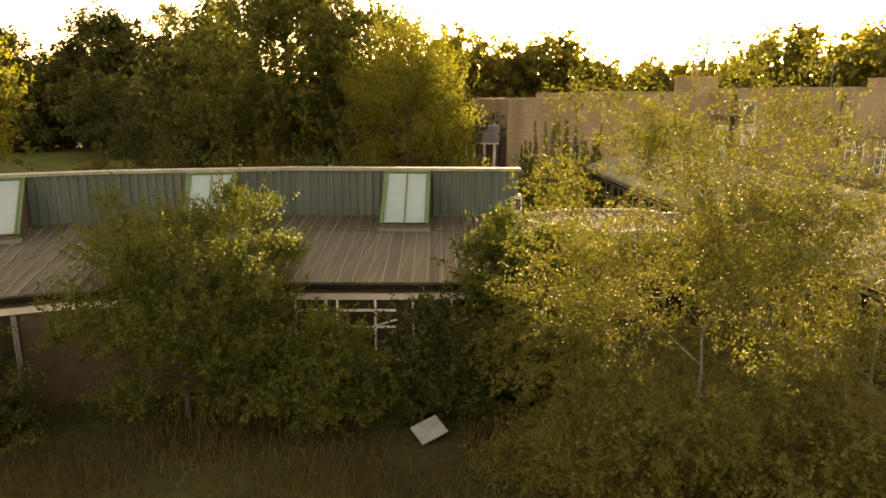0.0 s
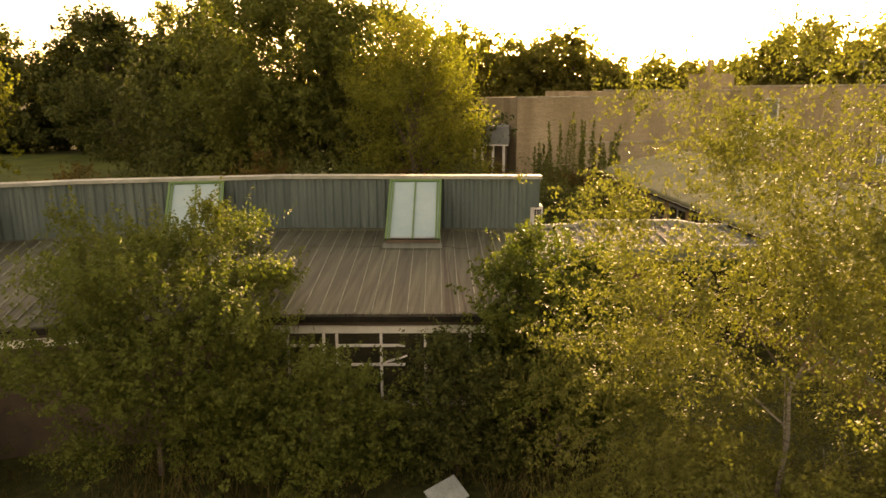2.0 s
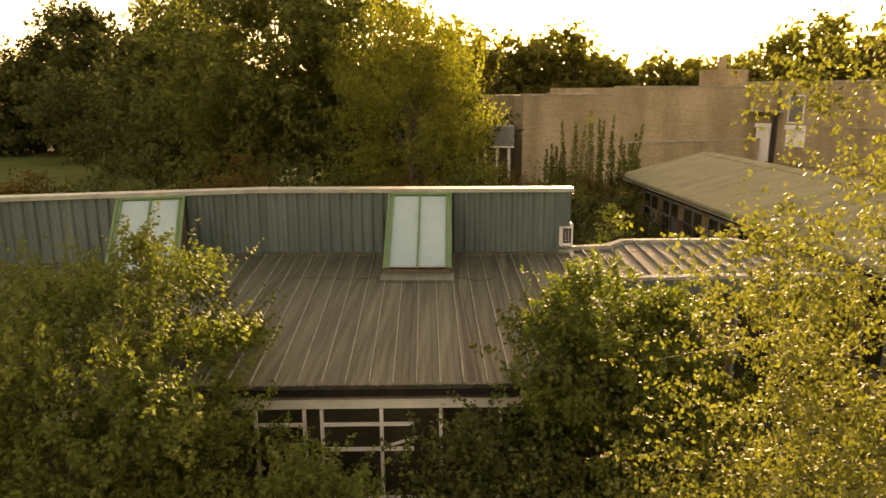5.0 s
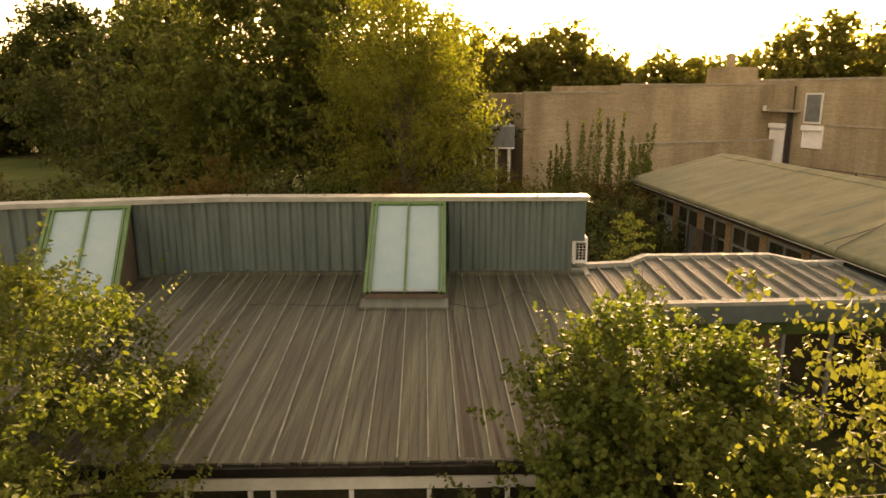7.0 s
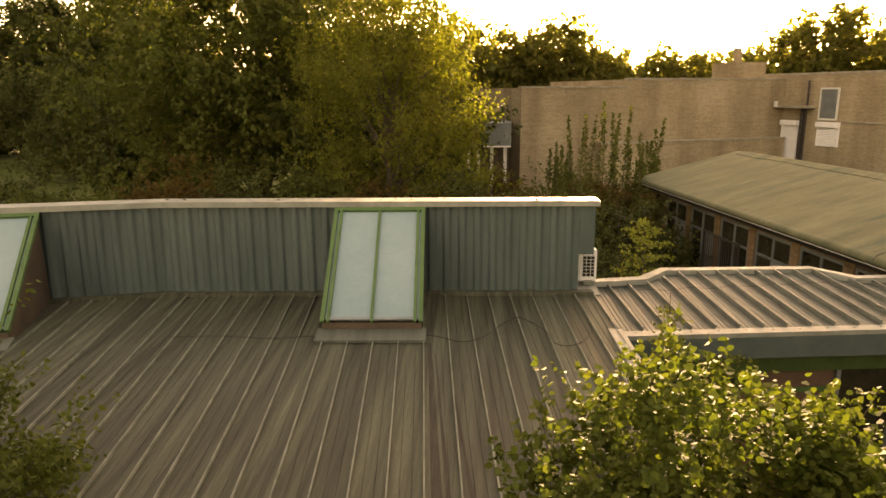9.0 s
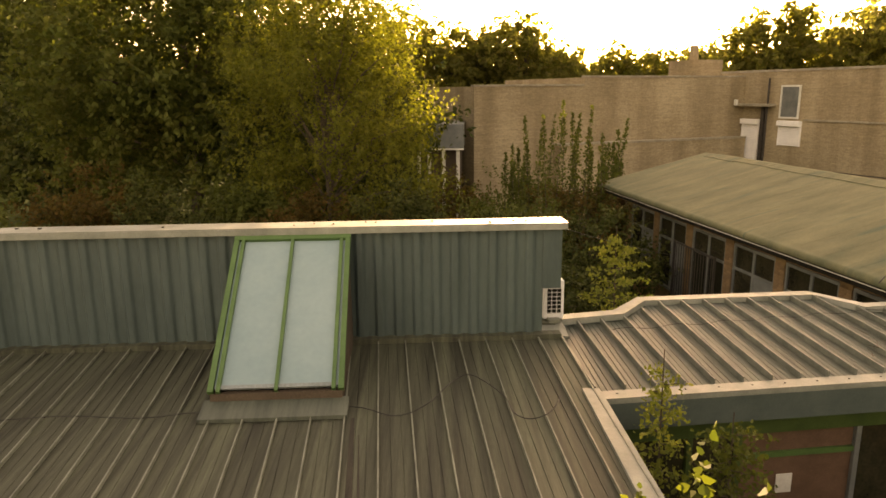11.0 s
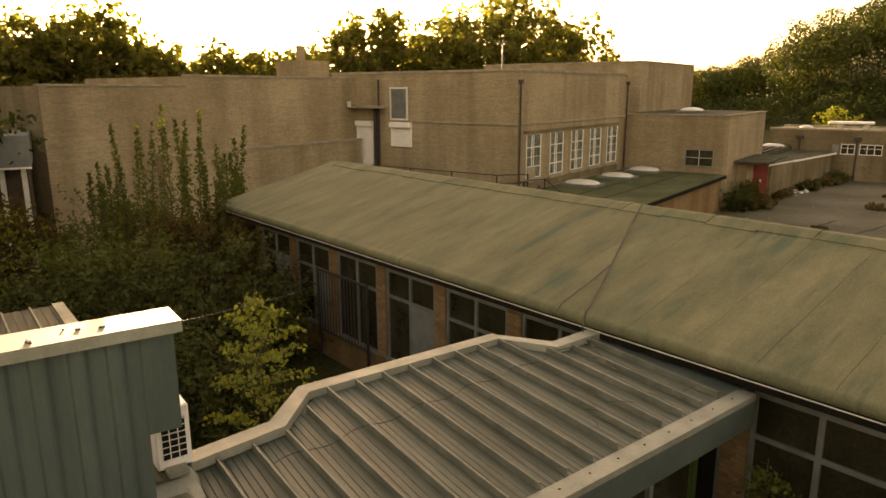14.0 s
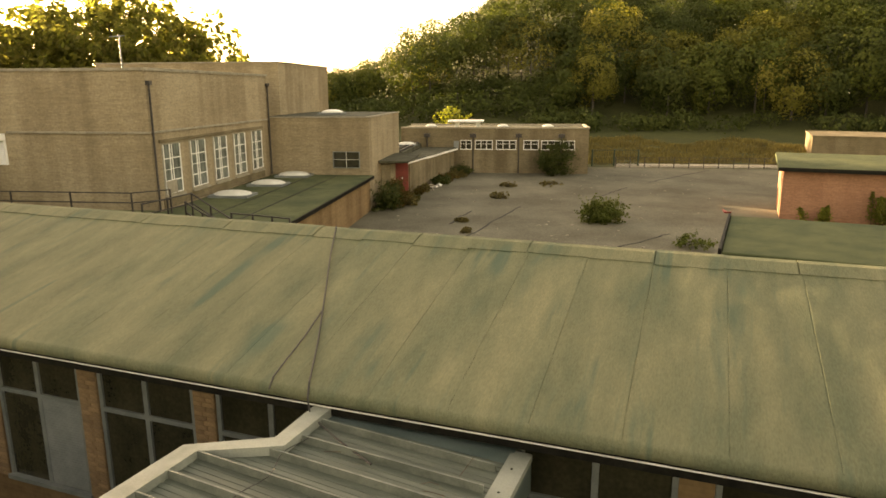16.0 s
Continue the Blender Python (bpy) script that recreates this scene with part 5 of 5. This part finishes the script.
def sapling(x, y, z0, h, r0, n, leaf, seed, lm, label):
    t = empty("sapling", pose(x, y, z0), label=label, category="plant")
    r = np.random.default_rng(seed)
    bm, pts = bmesh.new(), []
    tube(bm, [(0, 0, 0), (0.06, 0.03, h * 0.5), (0.02, 0.0, h)], 0.025, 0.006, 5)
    for k in range(n):
        f = 0.35 + 0.65 * (k + 0.5) / n
        a = k * 2.4
        ln = r0 * (1.25 - f) * r.uniform(0.7, 1.2)
        b0 = np.array((0.03, 0.01, h * f * 0.93))
        tip = b0 + np.array((math.cos(a) * ln, math.sin(a) * ln, ln * 0.25))
        part("branch", tube(bmesh.new(), [b0, tip], 0.009, 0.003, 4), M_BARK, t)
        m = 26 if leaf > 0.09 else 46
        g = r.uniform(0.2, 1.0, m)
        pts.append(b0 + (tip - b0) * g[:, None] + r.normal(size=(m, 3)) * np.array((0.08, 0.08, 0.03)))
    part("stem", bm, M_BARK, t)
    part("leaves", leaf_mesh("leaves", np.concatenate(pts), leaf, seed, 0.4, oval=True), lm, t)


sapling(1.8, 3.4, -0.35, 4.6, 1.4, 34, 0.085, 80, L_PALE, "pale green sapling behind the link roof")
sapling(0.62, -3.0, -0.3, 4.35, 0.55, 28, 0.062, 81, L_PALE, "slim sapling growing past the link coping")
sapling(1.35, -3.3, -0.3, 3.7, 1.1, 40, 0.065, 82, L_OAK, "leafy sapling in the corner by the link")
sapling(6.3, -2.1, -0.3, 2.9, 0.7, 26, 0.065, 83, L_OAK, "weedy sapling against the window wall")

# trees round the horizon, haze put into their pale leaf colour
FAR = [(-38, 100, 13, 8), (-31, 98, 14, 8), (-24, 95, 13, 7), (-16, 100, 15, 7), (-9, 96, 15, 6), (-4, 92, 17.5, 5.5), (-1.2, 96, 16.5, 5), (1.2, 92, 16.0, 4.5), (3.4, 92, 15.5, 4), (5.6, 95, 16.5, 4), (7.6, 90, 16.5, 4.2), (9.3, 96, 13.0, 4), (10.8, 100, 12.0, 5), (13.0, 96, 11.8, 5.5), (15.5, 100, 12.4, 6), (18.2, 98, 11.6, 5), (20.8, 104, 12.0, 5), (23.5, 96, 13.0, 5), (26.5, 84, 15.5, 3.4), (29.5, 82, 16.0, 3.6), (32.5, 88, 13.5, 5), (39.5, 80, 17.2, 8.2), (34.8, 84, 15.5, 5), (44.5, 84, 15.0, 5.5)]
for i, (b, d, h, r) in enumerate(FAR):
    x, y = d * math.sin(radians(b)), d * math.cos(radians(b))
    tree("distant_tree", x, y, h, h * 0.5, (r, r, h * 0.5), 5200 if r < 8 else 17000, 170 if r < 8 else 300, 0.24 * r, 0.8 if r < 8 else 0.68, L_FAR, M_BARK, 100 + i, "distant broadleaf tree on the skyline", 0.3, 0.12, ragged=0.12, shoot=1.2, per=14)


def forest():
    """The wooded hillside: some hundreds of crowns, each a heap of rounded leafy boughs, in three shades of leaf."""
    r = np.random.default_rng(7)
    kinds = [([], []), ([], []), ([], [])]
    stems = bmesh.new()
    rows = []
    # the edge of the wood, low where the evening sun comes through to the bank
    for i in range(46):
        b = 54 + 59 * i / 46 + r.normal() * 0.4
        if 54 < b < 73:
            rows.append((b, r.uniform(117, 124), r.uniform(2.4, 3.6), r.uniform(2.4, 3.4)))
        else:
            rows.append((b, r.uniform(118, 128), r.uniform(8, 15) if b > 73 else r.uniform(5, 8), r.uniform(3.4, 5.6)))
    # brambles at its foot, added to darken the shaded top of the bank
    for i in range(52):
        rows.append((r.uniform(71, 112), r.uniform(110, 118), r.uniform(1.2, 2.8), r.uniform(2.2, 3.4)))
    for i in range(60):
        rows.append((r.uniform(53, 76), r.uniform(122, 142), r.uniform(2.6, 4.2), r.uniform(3.0, 4.6)))
    # the wood behind, row above row
    for ring, d0 in enumerate((133, 142, 152, 164, 178)):
        n = 25 - ring
        for i in range(n):
            b = 61 + 52 * (i + 0.5 * (ring % 2)) / n + r.normal() * 0.35
            rows.append((b, d0 + r.normal() * 2.5, r.uniform(10, 18.5), r.uniform(4.4, 6.8)))
    # lower trees towards the hall
    for i in range(62):
        b = r.uniform(43, 62)
        rows.append((b, r.uniform(122, 150) if b < 52 else r.uniform(152, 190), r.uniform(9, 12.0) if b < 52 else r.uniform(9.0, 11.5), r.uniform(4.2, 6.2)))
    for b, d, h, rad in rows:
        x, y = d * math.sin(radians(b)), d * math.cos(radians(b))
        z = ground_z(x, y)
        u0 = r.uniform()
        # low growth always takes the dark leaf: shade at the foot put into colour
        pts, facing = kinds[2 if u0 < 0.1 and h > 8 else 1 if u0 < 0.6 or h < 5 else 0]
        boughs = 14 if h < 4 else 30
        v = r.normal(size=(boughs, 3))
        v /= np.linalg.norm(v, axis=1)[:, None]
        low = -0.95 if d < 130 or b < 62 else -0.35
        v[:, 2] = np.where(v[:, 2] < low, -v[:, 2], v[:, 2])
        axes = np.array((rad, rad, h * 0.46))
        bc = v * axes * r.uniform(0.6, 0.78, boughs)[:, None]
        m = 20 if h < 5 else 82 if d < 160 else 44
        for q in bc:
            u = r.normal(size=(m, 3)) + 0.75 * q / np.linalg.norm(q) + np.array((0, 0, 0.3))
            u /= np.linalg.norm(u, axis=1)[:, None]
            br = rad * r.uniform(0.26, 0.44)
            pts.append(np.array((x, y, z + h * 0.52)) + q + u * br * (1 + 0.1 * r.normal(size=(m, 1))))
            facing.append(0.8 * u + q / np.linalg.norm(q))
        if h > 5:
            tube(stems, [(x, y, z - 0.3), (x, y, z + h * 0.42)], 0.2, 0.12, 4)
    for (pts, facing), lm, words in zip(kinds, (L_HILL, L_HILLDARK, L_HILLGOLD), ("olive-green", "dark green", "turning golden")):
        f = part("hillside_wood", leaf_mesh("hillside_wood", np.concatenate(pts), 0.46, 3, 0.2, 0.75, np.concatenate(facing)), lm)
        tagged(f, words + " broadleaf crowns of the hillside wood in evening sun", "woodland", kind="stuff")
    t = part("wood_trunk", stems, M_PIPE)
    tagged(t, "trunks of the hillside wood", "woodland", kind="stuff")


forest()


def grass(name, x0, x1, y0, y1, n, h, seed, label, skip=None, broad=1.0):
    r = np.random.default_rng(seed)
    x, y = r.uniform(x0, x1, n), r.uniform(y0, y1, n)
    keep = [i for i in range(n) if not (skip and skip(x[i], y[i]))]
    x, y = x[keep], y[keep]
    n = len(x)
    z = np.array([ground_z(a, b) for a, b in zip(x, y)])
    hh = h * r.uniform(0.4, 1.3, n) * (0.6 + 0.5 * np.sin(x * 0.9 + seed) * np.sin(y * 0.8))
    a = r.uniform(0, 6.28, n)
    w = 0.012 + 0.012 * r.uniform(size=n) + 0.0
    w = w * broad
    lx, ly = r.normal(size=n) * 0.3 * hh, r.normal(size=n) * 0.3 * hh
    v = np.empty((n, 3, 3))
    v[:, 0] = np.stack([x - np.cos(a) * w, y - np.sin(a) * w, z - 0.03], 1)
    v[:, 1] = np.stack([x + np.cos(a) * w, y + np.sin(a) * w, z - 0.03], 1)
    v[:, 2] = np.stack([x + lx, y + ly, z + hh], 1)
    me = bpy.data.meshes.new(name)
    me.from_pydata(v.reshape(-1, 3).tolist(), [], [(3 * i, 3 * i + 1, 3 * i + 2) for i in range(n)])
    ob = part(name, me, L_BANK if broad > 1 else L_GRASS)
    tagged(ob, label, "grass", kind="stuff")


grass("long_grass", -30, 9.4, -40, -8.4, 100000, 0.55, 5, "long dry grass in front of the classrooms", lambda x, y: (math.sin(x * 91.7 + y * 47.3) * 43758.5) % 1.0 > 1.15 * min(1, (x + 30) / 10, (y + 40) / 12) or x > 6.2 - 0.125 * (y - 1.5) or y > -8.6 - 0.2 * max(0, -6 - x) or (abs(x + 2.5) < 0.8 and -11.9 < y < -9.8))
# bright blades laid only where sunlight strikes the bank, its edge drawn by skip
grass("bank_grass", 74, 106, -22, 34, 60000, 0.6, 6, "dry grass bank beyond the yard fence, sunlight put into its colour", lambda x, y: x < 81.5 - 0.36 * y + 1.0 * math.sin(y * 0.7) or x > 101 - 0.15 * y + 3 * math.sin(y * 0.4), 4.0)

# ---------------------------------------------------------------- smaller things
board = empty("discarded_board", pose(-2.5, -10.5, -0.06, 24, -12, 35), label="pale discarded board lying in the grass", category="board")
part("panel", bbox((-0.36, 0.36, -0.28, 0.28, -0.02, 0.02), bevel=0.008), M_PALEBOARD, board)

ac = empty("air_conditioner", pose(0.0, 0.42, 0, 0, 0, 3), label="white outdoor air-conditioning unit with a black grille", category="air conditioner")
part("case", bbox((-0.17, 0.17, 0.0, 0.6, 3.26, 3.92), bevel=0.015), M_SHUTTER, ac)
part("grille", boxes((-0.11, 0.12, -0.008, -0.002, 3.36, 3.80)), M_GUTTER, ac)
for k in range(7):
    part("grille_bar", boxes((-0.11, 0.12, -0.014, -0.009, 3.365 + 0.07 * k, 3.373 + 0.07 * k)), M_SHUTTER, ac)
for x in (-0.04, 0.045):
    part("grille_bar", boxes((x - 0.004, x + 0.004, -0.019, -0.01, 3.36, 3.81)), M_SHUTTER, ac)
part("bracket", boxes((-0.16, 0.16, 0.05, 0.55, 3.2, 3.259)), M_FASCIA, ac)

guard = empty("window_guard", FELT, label="dark steel bar guard in front of the windows", category="guard")
for y in (6.9, 9.3):
    part("post", boxes((0.42, 0.48, y - 0.03, y + 0.03, -0.4, 2.3)), M_PIPE, guard)
for z in (0.55, 2.25):
    part("rail", boxes((0.43, 0.47, 6.93, 9.27, z - 0.02, z + 0.02)), M_PIPE, guard)
for k in range(15):
    y = 7.05 + 0.15 * k
    part("guard_bar", boxes((0.44, 0.46, y - 0.01, y + 0.01, 0.57, 2.23)), M_PIPE, guard)


def cable(pts, r, label, m=None):
    bm = tube(bmesh.new(), pts, r, sides=5)
    ob = part("cable", bm, m or M_CABLE)
    tagged(ob, label, "cable")
    return ob


def roof_z(x, y):
    return 3.17 + (2.83 - 3.17) * min(1, max(0, (-0.1 - y) / 7.9))


WIRE = [(-8.2, -2.7), (-7.25, -2.6), (-6.48, -2.53), (-5.56, -2.61), (-4.9, -2.5), (-4.0, -2.62), (-3.04, -2.42), (-2.48, -2.67), (-2.09, -2.38), (-1.8, -1.85), (-1.54, -1.57), (-1.3, -1.82), (-1.09, -2.26), (-1.03, -2.65), (-0.84, -2.8), (-0.57, -2.62), (-0.34, -2.15), (-0.24, -1.93)]
pts = []
for k in range(1, len(WIRE) - 2):
    p = [Vector(WIRE[k + q]) for q in (-1, 0, 1, 2)]
    for m in range(5):
        f = m / 5
        q = 0.5 * (2 * p[1] + (p[2] - p[0]) * f + (2 * p[0] - 5 * p[1] + 4 * p[2] - p[3]) * f * f + (3 * p[1] - p[0] - 3 * p[2] + p[3]) * f ** 3)
        pts.append((q.x, q.y, roof_z(q.x, q.y) + 0.055))
cable(pts, 0.007, "thin black cable lying across the metal roof")
pts = [(0.9 + 5.0 * k / 40, 0.1 + 0.75 * k / 40 + 0.06 * math.sin(k * 0.9), 3.17 + 0.028 * k / 40) for k in range(41)]
cable(pts, 0.005, "thin cable lying over the link roof seams")
fz = lambda x: FE + (FR - FE) * x / 4.24
def felt_pts(rows, lift=0.03):
    return [FELT @ Vector((x, y, fz(x) + lift)) for x, y in rows]
cable([*felt_pts([(4.25, 1.72), (3.2, 1.26), (2.2, 0.78), (1.5, 0.45), (0.8, 0.12), (0.0, -0.22)]), FELT @ Vector((-0.15, -0.28, 3.38)), FELT @ Vector((-0.22, -0.35, 3.2)), FELT @ Vector((-0.6, -0.95, 3.17)), FELT @ Vector((-0.9, -1.5, 3.15))], 0.013, "old rope hanging over the felt roof onto the link")
cable([*felt_pts([(1.52, 0.47), (0.9, 0.38), (0.0, 0.3)]), FELT @ Vector((-0.12, 0.29, 3.4))], 0.012, "loose rope end on the felt roof")


rnt = random.Random(31)
for k in range(9):
    x, y = rnt.uniform(4.4, 6.2), rnt.uniform(-1.2, 0.6)
    g, ln = rnt.uniform(0, 180), rnt.uniform(0.12, 0.4)
    twig = part("twig", tube(bmesh.new(), [(-ln / 2, 0, 0), (0, rnt.uniform(-0.03, 0.03), 0.012), (ln / 2, 0, 0.004)], 0.007, 0.004, 4), M_BARK)
    twig.matrix_world = pose(x, y, 3.02 + 0.037 * (y + 1.8) + 0.1, 0, 0, g)
    tagged(twig, "dry brown twig lying across the link roof seams", "twig", group="twigs on the link roof")


a, b = Vector((0.02, 0.22, 4.85)), FELT @ Vector((0.43, 9.3, 1.8))
cable([a.lerp(b, k / 12) - Vector((0, 0, 0.2 * (k / 12) * (1 - k / 12))) for k in range(13)], 0.004, "thin wire slung from the clerestory wall to the window guard")


def railing(rows, label):
    rl = empty("handrail", HALL, label=label, category="railing")
    for a, b in zip(rows, rows[1:]):
        for dz in (0.0, -0.45):
            part("rail", bar(bmesh.new(), (a[0], a[1], a[2] + dz), (b[0], b[1], b[2] + dz), 0.05, 0.05), M_PIPE, rl)
    for a in rows:
        part("post", boxes((a[0] - 0.03, a[0] + 0.03, a[1] - 0.03, a[1] + 0.03, 1.2, a[2] + 0.03)), M_PIPE, rl)


railing([(-1.2, 9.5, 2.5), (-1.2, 6.5, 2.5), (-1.2, 3.5, 2.5), (-1.2, 0.5, 2.5), (-0.3, -0.9, 2.55)], "rusty handrail of the roof walkway")
railing([(-4.1, -1.7, 2.5), (-2.6, -2.0, 2.5), (-1.0, -2.3, 2.5), (-1.9, -3.6, 2.1), (-3.0, -5.0, 1.75)], "rusty handrail of the escape steps")
railing([(-2.2, -2.6, 2.3), (-2.9, -3.7, 1.95), (-3.5, -5.0, 1.6)], "inner handrail of the escape steps")
railing([(-4.7, -5.8, 2.3), (-5.0, -6.8, 2.3), (-5.3, -7.7, 2.3), (-5.6, -8.5, 2.3)], "rusty guard rail at the edge of the annex")
walk_roof = part("roof_walkway", boxes((-6, -0.02, -0.2, 11.1, -1.2, 1.5)), M_FELTDK)
walk_roof.matrix_world = HALL
tagged(walk_roof, "flat felt roof between the hall and the long wing", "roof", kind="structure")


def yard_bush(x, y, r, h, seed, lm, label):
    tree("yard_bush", x, y, h, -1.0 + h * 0.4, (r, r * 0.8, h * 0.5), 11000 if h > 2 else 3000 if h > 0.6 else 700, 60 if h > 2 else 24, min(0.24, 0.2 * h), 0.15, lm, M_BARK, seed, label, 0.03, 0.25, lift=0.35, shoot=min(0.5, 0.45 * h), per=16)


for i, (x, y, r, h) in enumerate([(41.7, 7.3, 0.6, 1.2), (42.0, 6.4, 0.75, 1.25), (36.9, 0.9, 1.0, 0.6), (52.0, -12.0, 1.2, 1.9), (47.5, -9.5, 0.9, 1.5)]):
    yard_bush(x, y, r, h, 200 + i, L_OAK, "wild bush growing through the yard surface")
yard_bush(63.6, 16.9, 1.9, 3.1, 210, L_DARK, "dark bush against the building across the yard")
for i, (x, y, r, h) in enumerate([(54.1, 18.0, 0.8, 0.35), (56.7, 15.3, 1.2, 0.28), (48.3, 16.3, 0.9, 0.35), (38.2, 14.6, 0.5, 0.2), (35.2, 12.9, 0.3, 0.25)]):
    yard_bush(x, y, r, h, 220 + i, L_BANK, "withered brown tuft in a crack of the yard")
for i, (lx, ly, r, h) in enumerate([(15.6, -8.0, 0.7, 1.9), (16.9, -8.3, 0.8, 1.7), (17.6, -9.0, 0.6, 0.8), (19.6, -9.2, 0.5, 0.35), (22.6, -9.0, 0.5, 0.5), (24.3, -9.2, 0.6, 0.6), (28.6, -10.0, 0.7, 0.7), (31.0, -10.4, 0.7, 0.6), (33.4, -10.8, 0.8, 0.7), (35.6, -11.1, 0.8, 0.8)]):
    p = HALL @ Vector((lx, ly, 0))
    yard_bush(p.x, p.y, r, h, 230 + i, (L_DARK, L_RUST, L_BANK)[i % 3], "dry weeds along the foot of the brick wall")
p = HALL @ Vector((50.0, -8.5, 0))
tree("field_tree", p.x, p.y, 5.2, 2.6, (1.7, 1.5, 2.2), 1600, 20, 0.4, 0.3, L_GOLD, M_BARK, 250, "small golden tree behind the yard building", 0.12, 0.3, shoot=0.8, per=14)
for i, (x, y, h) in enumerate([(47.6, -8.0, 1.1), (47.3, -8.8, 1.4), (47.7, -9.6, 1.2), (47.2, -5.2, 0.3), (47.4, -10.6, 1.6)]):
    spire_weed(x, y, h, 240 + i, 4, L_GOLD, "yellow-green weeds against the red brick store")
rndl = random.Random(12)
bm = bmesh.new()
for _ in range(150):
    x, y, w = rndl.uniform(30, 70), rndl.uniform(-2, 20), rndl.uniform(0.03, 0.10)
    box(bm, -w, w, -w * 0.6, w * 0.6, 0.0, w * 0.35, pose(x, y, -0.972, 0, 0, rndl.uniform(0, 180)))
litter = part("litter", bm, M_STONE)
tagged(litter, "scattered pale rubble and litter on the yard", "litter", kind="stuff")

rndc = random.Random(4)
for x0, y0, x1, y1 in ((41.8, 15.8, 37.0, 15.0), (62.0, 8.0, 74.0, 4.5), (30.0, 12.0, 45.0, 13.5), (50.0, 10.0, 58.0, 9.0), (33.0, 5.0, 40.0, 2.5)):
    bm, n = bmesh.new(), 14
    line = [(x0 + (x1 - x0) * k / n, y0 + (y1 - y0) * k / n + rndc.uniform(-0.12, 0.12)) for k in range(n + 1)]
    strip(bm, [(x, y + 0.05) for x, y in line], [(x, y - 0.05 - rndc.uniform(0, 0.05)) for x, y in line], -0.975, -0.962)
    crack = part("tar_seam", bm, M_GUTTER)
    tagged(crack, "dark mossy crack across the yard surface", "crack", kind="structure")
cone = empty("traffic_cone", pose(49.0, 0.4, -0.97, 0, 70, 30), label="red and white cone lying on the yard", category="cone")
bm = bmesh.new()
bmesh.ops.create_cone(bm, cap_ends=True, segments=14, radius1=0.2, radius2=0.04, depth=0.7)
part("cone_body", bm, M_RED, cone)
part("base", bbox((-0.24, 0.24, -0.24, 0.24, -0.39, -0.345), bevel=0.01), M_RED, cone)

fence = empty("yard_fence", label="grey steel fence along the far side of the yard", category="fence")
F0, F1 = Vector((72.5, 13.5, -0.97)), Vector((79.5, -6.0, -0.97))
n = 14
for i in range(n + 1):
    p = F0.lerp(F1, i / n)
    part("post", boxes((p.x - 0.04, p.x + 0.04, p.y - 0.04, p.y + 0.04, -1.0, 0.15)), M_PIPE, fence)
for z in (-0.75, -0.45, -0.15, 0.1):
    part("rail", bar(bmesh.new(), (F0.x, F0.y, z), (F1.x, F1.y, z), 0.03, 0.035), M_PIPE, fence)
kerb = part("trim", hexa(bmesh.new(), [(73.4, 13.8, -1.2), (80.4, -5.7, -1.2), (83.4, -5.2, -1.2), (76.0, 14.6, -1.2)], [(73.4, 13.8, -0.93), (80.4, -5.7, -0.93), (83.4, -5.2, -0.9), (76.0, 14.6, -0.9)]), M_STONE)
tagged(kerb, "pale concrete path behind the yard fence", "path", kind="structure")

gate = empty("yard_gate", label="open dark green steel gate at the end of the yard fence", category="gate")
G = [(72.9, 16.1), (73.9, 14.0), (75.0, 11.7)]
for x, y in G:
    part("gate_post", boxes((x - 0.08, x + 0.08, y - 0.08, y + 0.08, -1.0, 0.8)), M_GATE, gate)
for (x0, y0), (x1, y1) in zip(G, G[1:]):
    for z in (-0.75, 0.72):
        part("gate_rail", bar(bmesh.new(), (x0, y0, z), (x1, y1, z), 0.06, 0.06), M_GATE, gate)
    for k in range(8):
        x, y = x0 + (x1 - x0) * (k + 1) / 9, y0 + (y1 - y0) * (k + 1) / 9
        part("gate_bar", boxes((x - 0.012, x + 0.012, y - 0.012, y + 0.012, -0.72, 0.69)), M_GATE, gate)

junk = empty("junk_heap", HALL @ pose(26.2, -9.5, -1.0), label="pale heap of dumped junk by the covered walkway", category="rubble")
rnj = random.Random(6)
for k in range(16):
    w = rnj.uniform(0.1, 0.3)
    part("junk_piece", bbox((-w, w, -w * 0.6, w * 0.6, 0.0, w * rnj.uniform(0.3, 0.9)), bevel=0.02), (M_STONE, M_FRAMEG, M_WHITE, M_DARKWALL)[k % 4], junk).matrix_local = pose(rnj.uniform(-1.6, 1.6), rnj.uniform(-0.5, 0.5), 0.0 if k < 9 else 0.14, rnj.uniform(-12, 12), rnj.uniform(-12, 12), rnj.uniform(0, 180))

# bricks of the window piers nearest the link, each on its own, in two lengths
BRICKS = []
for length in (0.215, 0.148):
    bm = bmesh.new()
    box(bm, 0.0, 0.012, 0.0, length, 0.0, 0.065)
    bmesh.ops.bevel(bm, geom=bm.edges[:], offset=0.003, segments=1, affect="EDGES")
    me = bpy.data.meshes.new("brick")
    bm.to_mesh(me)
    bm.free()
    me.materials.append(M_PIERBRICK)
    BRICKS.append((length, me))
rndb = random.Random(3)
for pier in (-2.735, -0.485, 1.765, 4.015, 6.265):
    for course in range(30):
        z = 0.53 + 0.075 * course
        y = pier + 0.006
        for length, me in (BRICKS if course % 2 else BRICKS[::-1]):
            ob = new("brick", me)
            ob.parent = longb
            ob.matrix_local = pose(0.588 + rndb.uniform(-0.003, 0.002), y, z)
            y += length + 0.01
